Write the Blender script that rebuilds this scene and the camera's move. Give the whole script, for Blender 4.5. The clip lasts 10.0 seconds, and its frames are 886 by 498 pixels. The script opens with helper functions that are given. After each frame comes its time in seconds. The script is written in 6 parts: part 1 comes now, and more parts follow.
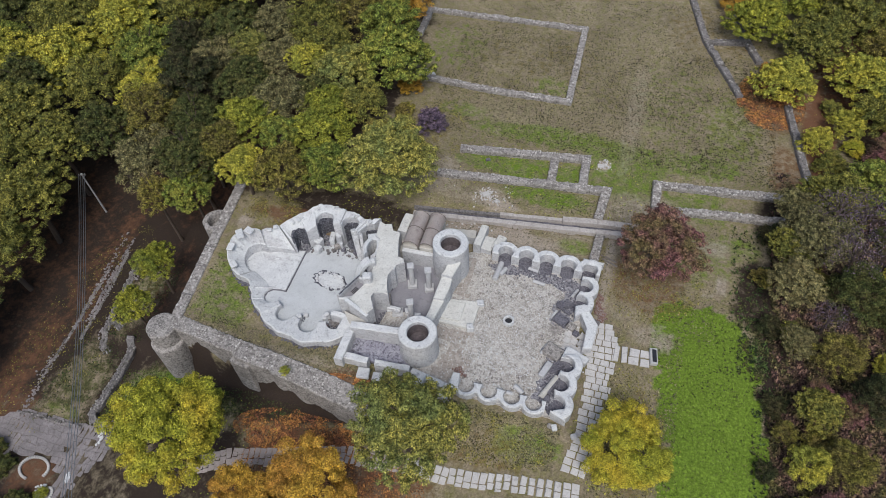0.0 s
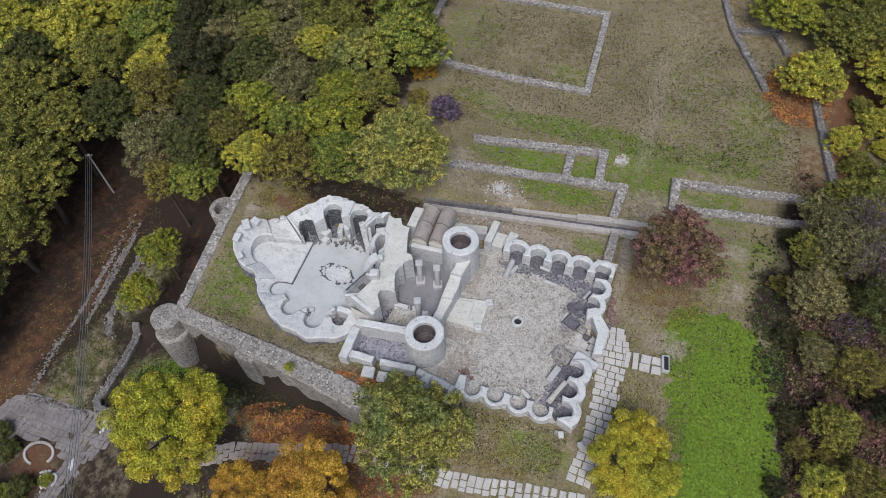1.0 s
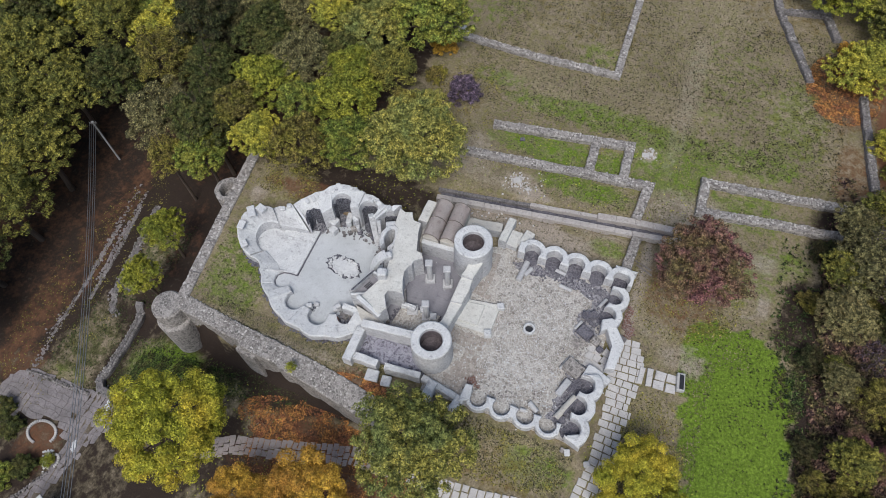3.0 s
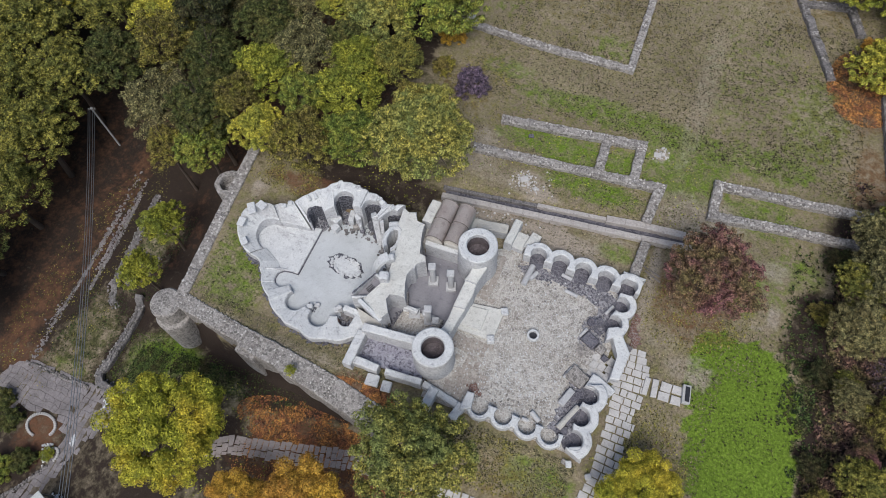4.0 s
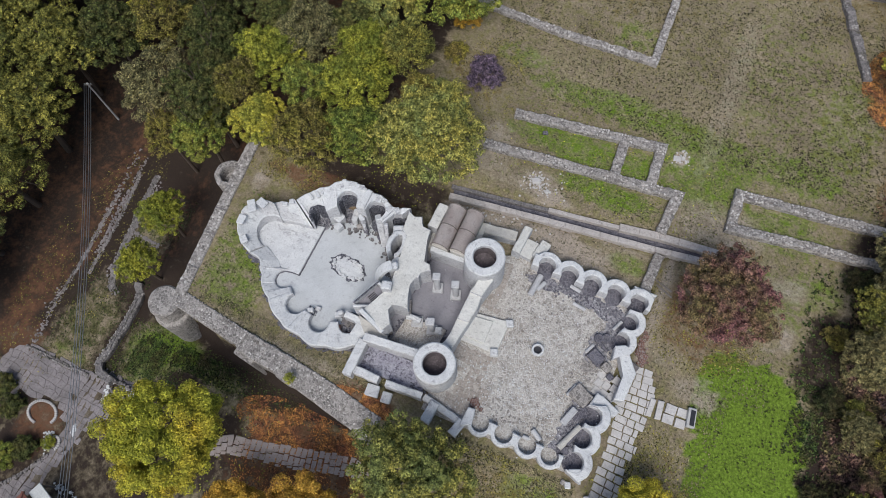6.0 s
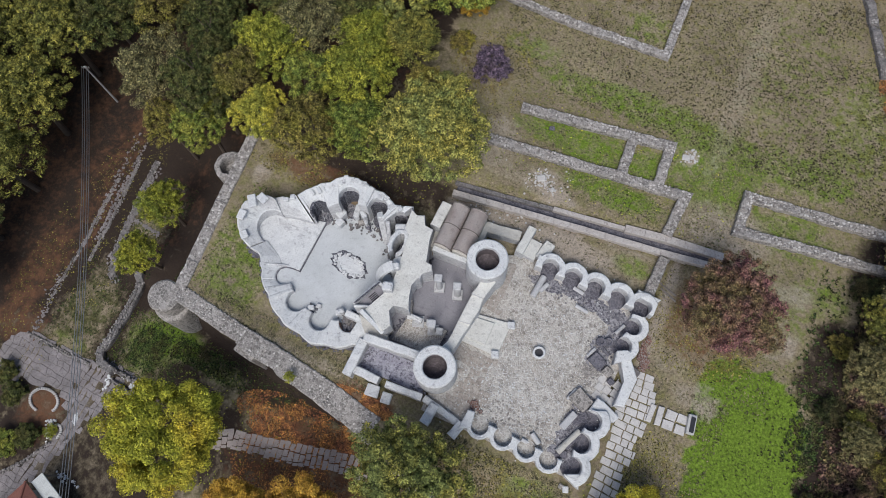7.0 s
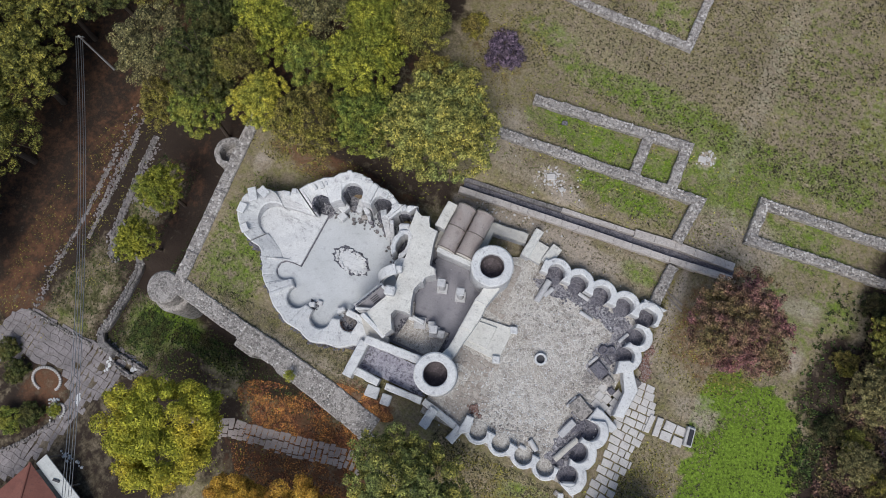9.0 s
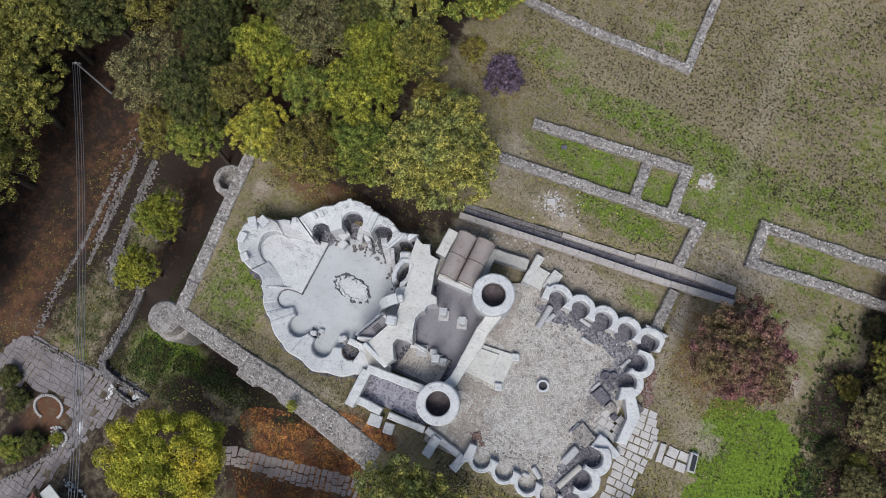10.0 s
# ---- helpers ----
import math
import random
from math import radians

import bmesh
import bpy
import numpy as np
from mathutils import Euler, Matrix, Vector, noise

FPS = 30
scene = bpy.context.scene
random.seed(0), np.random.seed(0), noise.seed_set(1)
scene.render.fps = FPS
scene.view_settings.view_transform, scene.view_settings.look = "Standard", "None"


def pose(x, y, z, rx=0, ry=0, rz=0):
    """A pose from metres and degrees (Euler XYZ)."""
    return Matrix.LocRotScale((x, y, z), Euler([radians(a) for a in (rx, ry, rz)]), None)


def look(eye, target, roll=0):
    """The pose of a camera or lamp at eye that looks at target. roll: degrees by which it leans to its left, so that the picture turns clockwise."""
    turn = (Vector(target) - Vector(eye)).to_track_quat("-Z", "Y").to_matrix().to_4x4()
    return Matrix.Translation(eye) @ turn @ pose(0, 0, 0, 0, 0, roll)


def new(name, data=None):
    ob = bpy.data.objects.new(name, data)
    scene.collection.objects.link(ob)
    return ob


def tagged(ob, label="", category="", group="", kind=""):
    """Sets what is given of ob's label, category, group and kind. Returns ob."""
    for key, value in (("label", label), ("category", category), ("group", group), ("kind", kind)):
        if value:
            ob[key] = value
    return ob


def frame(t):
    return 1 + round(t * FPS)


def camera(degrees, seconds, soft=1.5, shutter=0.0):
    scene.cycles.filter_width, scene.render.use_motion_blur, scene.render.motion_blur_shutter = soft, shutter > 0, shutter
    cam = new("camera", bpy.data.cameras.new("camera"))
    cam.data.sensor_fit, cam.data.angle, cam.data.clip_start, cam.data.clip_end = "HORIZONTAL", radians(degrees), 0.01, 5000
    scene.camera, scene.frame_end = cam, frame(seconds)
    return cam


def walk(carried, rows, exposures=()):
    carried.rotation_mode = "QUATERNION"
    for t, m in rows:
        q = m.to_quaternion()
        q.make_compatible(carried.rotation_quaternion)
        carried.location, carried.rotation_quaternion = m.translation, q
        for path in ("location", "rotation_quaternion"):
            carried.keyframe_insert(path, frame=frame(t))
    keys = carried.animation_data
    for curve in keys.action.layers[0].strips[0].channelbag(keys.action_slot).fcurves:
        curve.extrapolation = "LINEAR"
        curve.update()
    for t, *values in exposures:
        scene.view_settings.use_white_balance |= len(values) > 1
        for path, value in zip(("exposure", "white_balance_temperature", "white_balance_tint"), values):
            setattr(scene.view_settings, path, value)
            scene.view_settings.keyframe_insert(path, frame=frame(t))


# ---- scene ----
cam = camera(66.2, 10.0, soft=0.75)
METRES = 24.0  # length of the flight
START = pose(3.826, -24.747, 41.840, -52.968, 1.756, 16.439)  # first eye over the courtyard

ROWS = [
    (0.0, 0.0, 0.0, 0.0, 0.0, 0.0, 0.0),
    (0.5, 0.0033, 0.0243, 0.0395, 0.52, -1.25, -0.71),
    (1.0, 0.0064, 0.0512, 0.0833, 1.07, -2.64, -1.46),
    (1.5, 0.0086, 0.0759, 0.1244, 1.56, -3.92, -2.12),
    (2.0, 0.0114, 0.1028, 0.1688, 1.99, -5.3, -2.7),
    (2.5, 0.0123, 0.1287, 0.2097, 2.37, -6.59, -3.23),
    (4.0, 0.0103, 0.2172, 0.3395, 3.46, -10.63, -4.67),
    (4.5, 0.0074, 0.2438, 0.3832, 3.75, -11.91, -5.08),
    (5.0, 0.0034, 0.2724, 0.4311, 4.06, -13.33, -5.5),
    (5.5, 0.0, 0.2984, 0.475, 4.35, -14.7, -5.87),
    (7.0, -0.0169, 0.3781, 0.6095, 5.19, -19.49, -7.04),
    (7.5, -0.0216, 0.4029, 0.6492, 5.52, -20.96, -7.47),
    (8.0, -0.0283, 0.4338, 0.6917, 5.86, -22.63, -7.94),
    (8.5, -0.0368, 0.4605, 0.7304, 6.19, -24.14, -8.38),
    (9.0, -0.0489, 0.4862, 0.7727, 6.22, -25.61, -8.49),
    (9.5, -0.0602, 0.5089, 0.8138, 6.01, -26.05, -8.22),
    (10.0, -0.0691, 0.5213, 0.844, 5.81, -25.82, -7.92),
]
walk(cam, [(t, START @ pose(METRES * x, METRES * y, METRES * z, 90 + pitch, roll, yaw)) for t, x, y, z, yaw, pitch, roll in ROWS])


# ---- light: an overcast autumn sky with a wide soft sun ----
world = bpy.data.worlds.new("sky")
scene.world = world
world.use_nodes = True
wn = world.node_tree
sky = wn.nodes.new("ShaderNodeTexSky")
sky.sky_type, sky.sun_disc = "NISHITA", False
sky.sun_elevation, sky.sun_rotation = radians(48), radians(200)
sky.air_density, sky.dust_density = 1.0, 1.6
wn.links.new(sky.outputs["Color"], wn.nodes["Background"].inputs["Color"])
wn.nodes["Background"].inputs["Strength"].default_value = 0.095
sun = new("sun", bpy.data.lights.new("sun", "SUN"))
sun.data.energy, sun.data.angle, sun.data.color = 2.25, radians(28), (1.0, 0.975, 0.95)
sun.matrix_world = look((0, 0, 60), (-14, 38, 0))
scene.view_settings.exposure = 0.23


# ---- helpers of this scene ----
def link_mesh(name, bm, material):
    me = bpy.data.meshes.new(name)
    bmesh.ops.recalc_face_normals(bm, faces=bm.faces)
    bm.to_mesh(me)
    bm.free()
    if material:
        me.materials.append(material)
    return me


def part(name, bm, material, parent=None, label="", face=None):
    """One bmesh as one mesh object, under a thing where one is given. face: the bare masonry of its upright sides."""
    me = link_mesh(name, bm, material)
    if face:
        me.materials.append(face)
        for p in me.polygons:
            p.material_index = 1 if abs(p.normal.z) < 0.45 else 0
    ob = new(name, me)
    if parent:
        ob.parent = parent
    if label:
        tagged(ob, label)
    return ob


def thing(name, label, category, group="", kind="", at=(0, 0, 0)):
    """An empty at the base of a thing with parts."""
    ob = new(name)
    ob.location = at
    ob.empty_display_size = 0.3
    return tagged(ob, label, category, group, kind)


def jit(x, y, s=1.0, k=0.0):
    return noise.noise((x * s, y * s, k))


def smooth(a, b, x):
    t = min(1.0, max(0.0, (x - a) / (b - a)))
    return t * t * (3 - 2 * t)


def resample(pts, step, closed=False):
    pts = [Vector(p) for p in pts]
    if closed:
        pts.append(pts[0])
    out = []
    for a, b in zip(pts, pts[1:]):
        n = max(1, round((b - a).length / step))
        out += [a.lerp(b, i / n) for i in range(n)]
    if not closed:
        out.append(pts[-1])
    return out


def sides(pts, width, closed=False):
    """The two edges of a strip along a line, with mitred corners."""
    n, left, right = len(pts), [], []
    for i, p in enumerate(pts):
        a = pts[i - 1] if (i or closed) else p
        b = pts[(i + 1) % n] if (i < n - 1 or closed) else p
        d1 = (p - a).normalized() if (p - a).length > 1e-6 else (b - p).normalized()
        d2 = (b - p).normalized() if (b - p).length > 1e-6 else d1
        m = (d1 + d2).normalized()
        w = width / 2 / max(0.5, m.dot(d1))
        nrm = Vector((-m.y, m.x))
        left.append(p + nrm * w)
        right.append(p - nrm * w)
    return left, right


def band(bm, inner, outer, z0, tops, closed=False, chamfer=0.05, rough=0.02, seed=0.0, batter=0.0):
    """A wall between two edges of as many points, with its own top height at each, worn at the edges."""
    rings = []
    for i, (a, b) in enumerate(zip(inner, outer)):
        t = tops[i] if not isinstance(tops, (int, float)) else tops
        a, b = Vector(a[:2]), Vector(b[:2])
        d = b - a
        k = d.length or 1e-3
        u = d / k
        c = min(chamfer, k * 0.3)
        ja, jb = jit(a.x, a.y, 6.1, seed) * rough, jit(b.x, b.y, 6.1, seed + 7) * rough
        ta, tb = t if isinstance(t, tuple) else (t, t)
        za = ta + jit(a.x, a.y, 1.7, seed + 3) * rough * 1.5
        zb = tb + jit(b.x, b.y, 1.7, seed + 5) * rough * 1.5
        a, b = a + u * ja, b + u * jb
        mid = (a + b) / 2
        prof = [(a - u * batter, z0), (a, za - c), (a + u * c, za), (mid, (za + zb) / 2 + jit(mid.x, mid.y, 3, seed) * rough), (b - u * c, zb), (b, zb - c), (b + u * batter * 0.4, z0)]
        rings.append([bm.verts.new((p.x, p.y, z)) for p, z in prof])
    pairs = list(zip(rings, rings[1:])) + ([(rings[-1], rings[0])] if closed else [])
    for r, s in pairs:
        for i in range(6):
            bm.faces.new((r[i], r[i + 1], s[i + 1], s[i]))
    if not closed:
        bm.faces.new(rings[0])
        bm.faces.new(rings[-1][::-1])


def strip(bm, pts, width, z0, z1, closed=False, step=0.35, rough=0.05, chamfer=0.06, seed=0.0, base=None):
    line = resample(pts, step, closed)
    left, right = sides(line, width, closed)
    band(bm, left, right, z0, [z1 + (base(p.x, p.y) if base else 0) for p in line], closed, chamfer, rough, seed)


def block(bm, cx, cy, z0, sx, sy, sz, turn=0.0, bevel=0.03, rough=0.0, tilt=(0, 0), seed=0):
    """A worn stone block."""
    got = bmesh.ops.create_cube(bm, size=1.0)["verts"]
    bmesh.ops.scale(bm, vec=(sx, sy, sz), verts=got)
    if rough:
        for v in got:
            v.co += Vector((jit(v.co.x * 9 + seed, v.co.y * 9 + cx), jit(v.co.y * 9 + cy, v.co.z * 9 + seed), jit(v.co.z * 9, v.co.x * 9 + cx))) * rough
    edges = list({e for v in got for e in v.link_edges})
    if bevel:
        out = bmesh.ops.bevel(bm, geom=edges, offset=bevel, segments=1, affect="EDGES")
        got = list({v for f in out["faces"] for v in f.verts} | {v for v in got if v.is_valid})
    m = pose(cx, cy, z0 + sz / 2, tilt[0], tilt[1], turn)
    bmesh.ops.transform(bm, matrix=m, verts=got)


def turned(bm, profile, segs=32, at=(0, 0, 0), rough=0.0, seed=0):
    """A solid of revolution from (radius, z) pairs."""
    rings = []
    for r, z in profile:
        ring = []
        for i in range(segs):
            a = 2 * math.pi * i / segs
            q = r + rough * noise.noise((math.cos(a) * 2 + seed, math.sin(a) * 2, z * 2))
            ring.append(bm.verts.new((at[0] + q * math.cos(a), at[1] + q * math.sin(a), at[2] + z)))
        rings.append(ring)
    for r, s in zip(rings, rings[1:]):
        for i in range(segs):
            bm.faces.new((r[i], r[(i + 1) % segs], s[(i + 1) % segs], s[i]))
    return rings


def tube(bm, pts, r0, r1, segs=6):
    """A tapering limb along points."""
    pts = [Vector(p) for p in pts]
    rings = []
    for i, p in enumerate(pts):
        d = (pts[min(i + 1, len(pts) - 1)] - pts[max(i - 1, 0)]).normalized()
        u = d.orthogonal().normalized()
        v = d.cross(u)
        r = r0 + (r1 - r0) * i / (len(pts) - 1)
        rings.append([bm.verts.new(p + (u * math.cos(a) + v * math.sin(a)) * r) for a in (2 * math.pi * k / segs for k in range(segs))])
    for r, s in zip(rings, rings[1:]):
        for i in range(segs):
            bm.faces.new((r[i], r[(i + 1) % segs], s[(i + 1) % segs], s[i]))
    bm.faces.new(rings[0][::-1])
    bm.faces.new(rings[-1])


def slab(bm, poly, z0, z1, bevel=0.0):
    """A flat piece of any outline."""
    low = [bm.verts.new((x, y, z0)) for x, y in poly]
    top = [bm.verts.new((x, y, z1)) for x, y in poly]
    n = len(poly)
    bm.faces.new(low[::-1])
    f = bm.faces.new(top)
    for i in range(n):
        bm.faces.new((low[i], low[(i + 1) % n], top[(i + 1) % n], top[i]))
    if bevel:
        bmesh.ops.bevel(bm, geom=list(f.edges), offset=bevel, segments=1, affect="EDGES")


def inside(poly, x, y):
    hit = False
    for (x1, y1), (x2, y2) in zip(poly, poly[1:] + poly[:1]):
        if (y1 > y) != (y2 > y) and x < (x2 - x1) * (y - y1) / (y2 - y1) + x1:
            hit = not hit
    return hit


# ---- materials ----
def nodes_of(name):
    m = bpy.data.materials.new(name)
    m.use_nodes = True
    nt = m.node_tree
    return m, nt, nt.nodes["Principled BSDF"]


def add(nt, kind, **values):
    n = nt.nodes.new(kind)
    for k, v in values.items():
        n.inputs[k].default_value = v
    return n


def noise_at(nt, pos, scale, detail=5.0, rough=0.6):
    n = add(nt, "ShaderNodeTexNoise", Scale=scale, Detail=detail, Roughness=rough)
    nt.links.new(pos, n.inputs["Vector"])
    return n.outputs["Fac"]


def step_of(nt, fac, lo, hi):
    n = add(nt, "ShaderNodeMapRange")
    n.inputs["From Min"].default_value, n.inputs["From Max"].default_value = lo, hi
    nt.links.new(fac, n.inputs["Value"])
    return n.outputs["Result"]


def times_of(nt, a, b, how="MULTIPLY"):
    n = nt.nodes.new("ShaderNodeMath")
    n.operation = how
    n.use_clamp = how != "SUBTRACT"
    for s, v in zip(n.inputs, (a, b)):
        if isinstance(v, (int, float)):
            s.default_value = v
        else:
            nt.links.new(v, s)
    return n.outputs[0]


def mix(nt, fac, a, b, how="MIX"):
    n = nt.nodes.new("ShaderNodeMix")
    n.data_type, n.blend_type = "RGBA", how
    for s, v in ((n.inputs[0], fac), (n.inputs[6], a), (n.inputs[7], b)):
        if isinstance(v, (int, float)):
            s.default_value = v
        elif isinstance(v, tuple):
            s.default_value = (*v, 1)
        else:
            nt.links.new(v, s)
    return n.outputs[2]


def bump_of(nt, bsdf, height, strength, distance=0.03):
    n = add(nt, "ShaderNodeBump", Strength=strength, Distance=distance)
    nt.links.new(height, n.inputs["Height"])
    nt.links.new(n.outputs[0], bsdf.inputs["Normal"])


def masonry(name, light, dark, stain, stones=0.0, mortar=(0.4, 0.38, 0.36), patch=0.7, rough=0.92, bump=0.6, stain_at=(0.55, 0.75), cell=0.55, blotch=0.0):
    """Weathered stone or lime: two tones, stains, grain and, where stones is set, rubble of that many stones a metre."""
    m, nt, b = nodes_of(name)
    pos = nt.nodes.new("ShaderNodeNewGeometry").outputs["Position"]
    col = mix(nt, step_of(nt, noise_at(nt, pos, patch), 0.35, 0.65), light, dark)
    col = mix(nt, step_of(nt, noise_at(nt, pos, patch * 3.1, 7, 0.7), *stain_at), col, stain)
    fine = noise_at(nt, pos, 14, 6, 0.75)
    height = fine
    if stones:
        v = add(nt, "ShaderNodeTexVoronoi", Scale=stones)
        nt.links.new(pos, v.inputs["Vector"])
        e = add(nt, "ShaderNodeTexVoronoi", Scale=stones)
        e.feature = "DISTANCE_TO_EDGE"
        nt.links.new(pos, e.inputs["Vector"])
        tone = nt.nodes.new("ShaderNodeSeparateColor")
        nt.links.new(v.outputs["Color"], tone.inputs[0])
        col = mix(nt, times_of(nt, tone.outputs[0], cell), col, tuple(c * 0.45 for c in dark))
        joint = step_of(nt, e.outputs["Distance"], 0.0, 0.10)
        col = mix(nt, joint, mortar, col)
        height = times_of(nt, times_of(nt, joint, 0.7), times_of(nt, fine, 0.5), "ADD")
    if blotch:
        spots = step_of(nt, noise_at(nt, pos, 5.5, 8, 0.8), 0.50, 0.60)
        col = mix(nt, times_of(nt, spots, blotch), col, tuple(c * 0.55 for c in dark))
        chips = step_of(nt, noise_at(nt, pos, 7.7, 8, 0.8), 0.56, 0.63)
        col = mix(nt, times_of(nt, chips, blotch), col, tuple(min(0.75, c * 1.35) for c in light))
    pits = step_of(nt, noise_at(nt, pos, 11.0, 3, 0.6), 0.63, 0.70)
    col = mix(nt, times_of(nt, pits, 0.5), col, tuple(c * 0.5 for c in stain))
    grain = step_of(nt, fine, 0.25, 0.75)
    col = mix(nt, 0.45, col, mix(nt, grain, (0.3, 0.3, 0.3), (1.15, 1.15, 1.15)), "MULTIPLY")
    nt.links.new(col, b.inputs["Base Color"])
    b.inputs["Roughness"].default_value = rough
    b.inputs["Specular IOR Level"].default_value = 0.25
    bump_of(nt, b, height, bump)
    return m


LIME = masonry("pale_lime_capping", (0.74, 0.75, 0.745), (0.635, 0.645, 0.655), (0.27, 0.27, 0.295), patch=0.9, stain_at=(0.56, 0.72), bump=0.9, blotch=0.30)
CREAM = masonry("creamy_lime_capping", (0.74, 0.735, 0.69), (0.65, 0.64, 0.60), (0.34, 0.33, 0.31), patch=0.9, stain_at=(0.57, 0.74), bump=0.8, blotch=0.25)
LIME_WARM = masonry("warm_limestone", (0.62, 0.60, 0.55), (0.50, 0.48, 0.44), (0.36, 0.34, 0.31))
FLOOR = masonry("pale_mortar_floor", (0.60, 0.62, 0.63), (0.53, 0.55, 0.555), (0.40, 0.40, 0.43), bump=0.4)
SLATE = masonry("dark_screed_floor", (0.34, 0.33, 0.35), (0.28, 0.27, 0.295), (0.20, 0.19, 0.22), bump=0.3)
STAINED = masonry("stained_blue_grey_floor", (0.45, 0.45, 0.50), (0.30, 0.29, 0.345), (0.12, 0.11, 0.15), patch=1.6, stain_at=(0.50, 0.62), blotch=0.5)
YARD = masonry("yard_mortar_floor", (0.71, 0.685, 0.64), (0.52, 0.475, 0.42), (0.24, 0.205, 0.18), stones=4.6, mortar=(0.70, 0.67, 0.63), cell=0.5, patch=0.55, stain_at=(0.50, 0.64), bump=1.0, blotch=0.6)
FACE = masonry("bare_grey_masonry", (0.71, 0.71, 0.715), (0.60, 0.60, 0.615), (0.22, 0.22, 0.25), stones=4.2, mortar=(0.68, 0.68, 0.69), cell=0.3, patch=1.4, stain_at=(0.53, 0.70), bump=0.9, blotch=0.3)
# near-black tone holds the shadow inside the niches as well as their stains
NICHE = masonry("shaded_niche_masonry", (0.22, 0.22, 0.25), (0.12, 0.12, 0.145), (0.045, 0.045, 0.06), stones=5.0, mortar=(0.30, 0.30, 0.33), cell=0.8, patch=2.0, stain_at=(0.46, 0.6), bump=0.9)
FLAG = masonry("yard_crazy_paving", (0.50, 0.455, 0.41), (0.37, 0.325, 0.285), (0.20, 0.165, 0.14), patch=2.0, stain_at=(0.52, 0.70), bump=0.8, blotch=0.4)
RUBBLE = masonry("grey_rubble_wall", (0.49, 0.455, 0.425), (0.33, 0.305, 0.285), (0.11, 0.10, 0.085), stones=5.0, mortar=(0.50, 0.47, 0.44), cell=0.95, blotch=0.5)
OLD = masonry("old_mossy_rubble", (0.26, 0.24, 0.24), (0.18, 0.17, 0.17), (0.09, 0.09, 0.06), stones=4.0, mortar=(0.30, 0.28, 0.27))
DARK = masonry("dark_bluish_stone", (0.20, 0.195, 0.225), (0.12, 0.115, 0.14), (0.05, 0.05, 0.06), stones=5.0, mortar=(0.24, 0.23, 0.25))
DARK_MOTTLE = masonry("dark_mottled_floor", (0.46, 0.45, 0.46), (0.26, 0.25, 0.28), (0.08, 0.08, 0.10), stones=5.5, mortar=(0.40, 0.39, 0.41), patch=1.8, stain_at=(0.48, 0.58), cell=0.7)
SHAFT = masonry("dark_shaft_masonry", (0.24, 0.20, 0.215), (0.17, 0.145, 0.155), (0.05, 0.04, 0.04), stones=6.0, mortar=(0.14, 0.12, 0.12))
PAVE = masonry("pale_paving_stone", (0.64, 0.62, 0.60), (0.54, 0.52, 0.50), (0.30, 0.28, 0.27), bump=0.4)
PAVE_WARM = masonry("warm_worn_paving", (0.54, 0.475, 0.44), (0.43, 0.365, 0.335), (0.20, 0.15, 0.12), bump=0.5)
PAVE_OLD = masonry("grey_paving_stone", (0.33, 0.30, 0.30), (0.21, 0.19, 0.19), (0.12, 0.105, 0.10), bump=0.6, blotch=0.4)
MARBLE = masonry("weathered_marble", (0.60, 0.60, 0.60), (0.50, 0.50, 0.51), (0.35, 0.35, 0.36))
BARREL = masonry("brownish_barrel_cover", (0.74, 0.68, 0.65), (0.64, 0.56, 0.53), (0.40, 0.32, 0.30), patch=0.8, bump=0.15, rough=0.32)
BRICK = masonry("old_red_brick", (0.30, 0.16, 0.12), (0.22, 0.12, 0.10), (0.14, 0.09, 0.08), stones=7.0)
TILE_RED = masonry("red_clay_roof", (0.30, 0.13, 0.10), (0.24, 0.10, 0.08), (0.15, 0.08, 0.07), bump=0.3)
PAINT = masonry("pale_painted_board", (0.62, 0.64, 0.62), (0.55, 0.57, 0.55), (0.42, 0.43, 0.42), bump=0.15)
WOOD = masonry("grey_weathered_wood", (0.30, 0.27, 0.24), (0.22, 0.19, 0.17), (0.12, 0.10, 0.09))
CONCRETE = masonry("pale_concrete_pole", (0.55, 0.55, 0.54), (0.45, 0.45, 0.44), (0.32, 0.31, 0.30))
BARK = masonry("brown_bark", (0.13, 0.10, 0.08), (0.09, 0.07, 0.055), (0.05, 0.04, 0.03))


def metal(name, colour, rough):
    m, nt, b = nodes_of(name)
    pos = nt.nodes.new("ShaderNodeNewGeometry").outputs["Position"]
    nt.links.new(mix(nt, noise_at(nt, pos, 6), colour, tuple(c * 0.6 for c in colour)), b.inputs["Base Color"])
    b.inputs["Metallic"].default_value, b.inputs["Roughness"].default_value = 0.9, rough
    return m


WIRE = metal("dull_wire", (0.45, 0.45, 0.46), 0.5)
GRATE = metal("dark_iron", (0.10, 0.10, 0.11), 0.6)


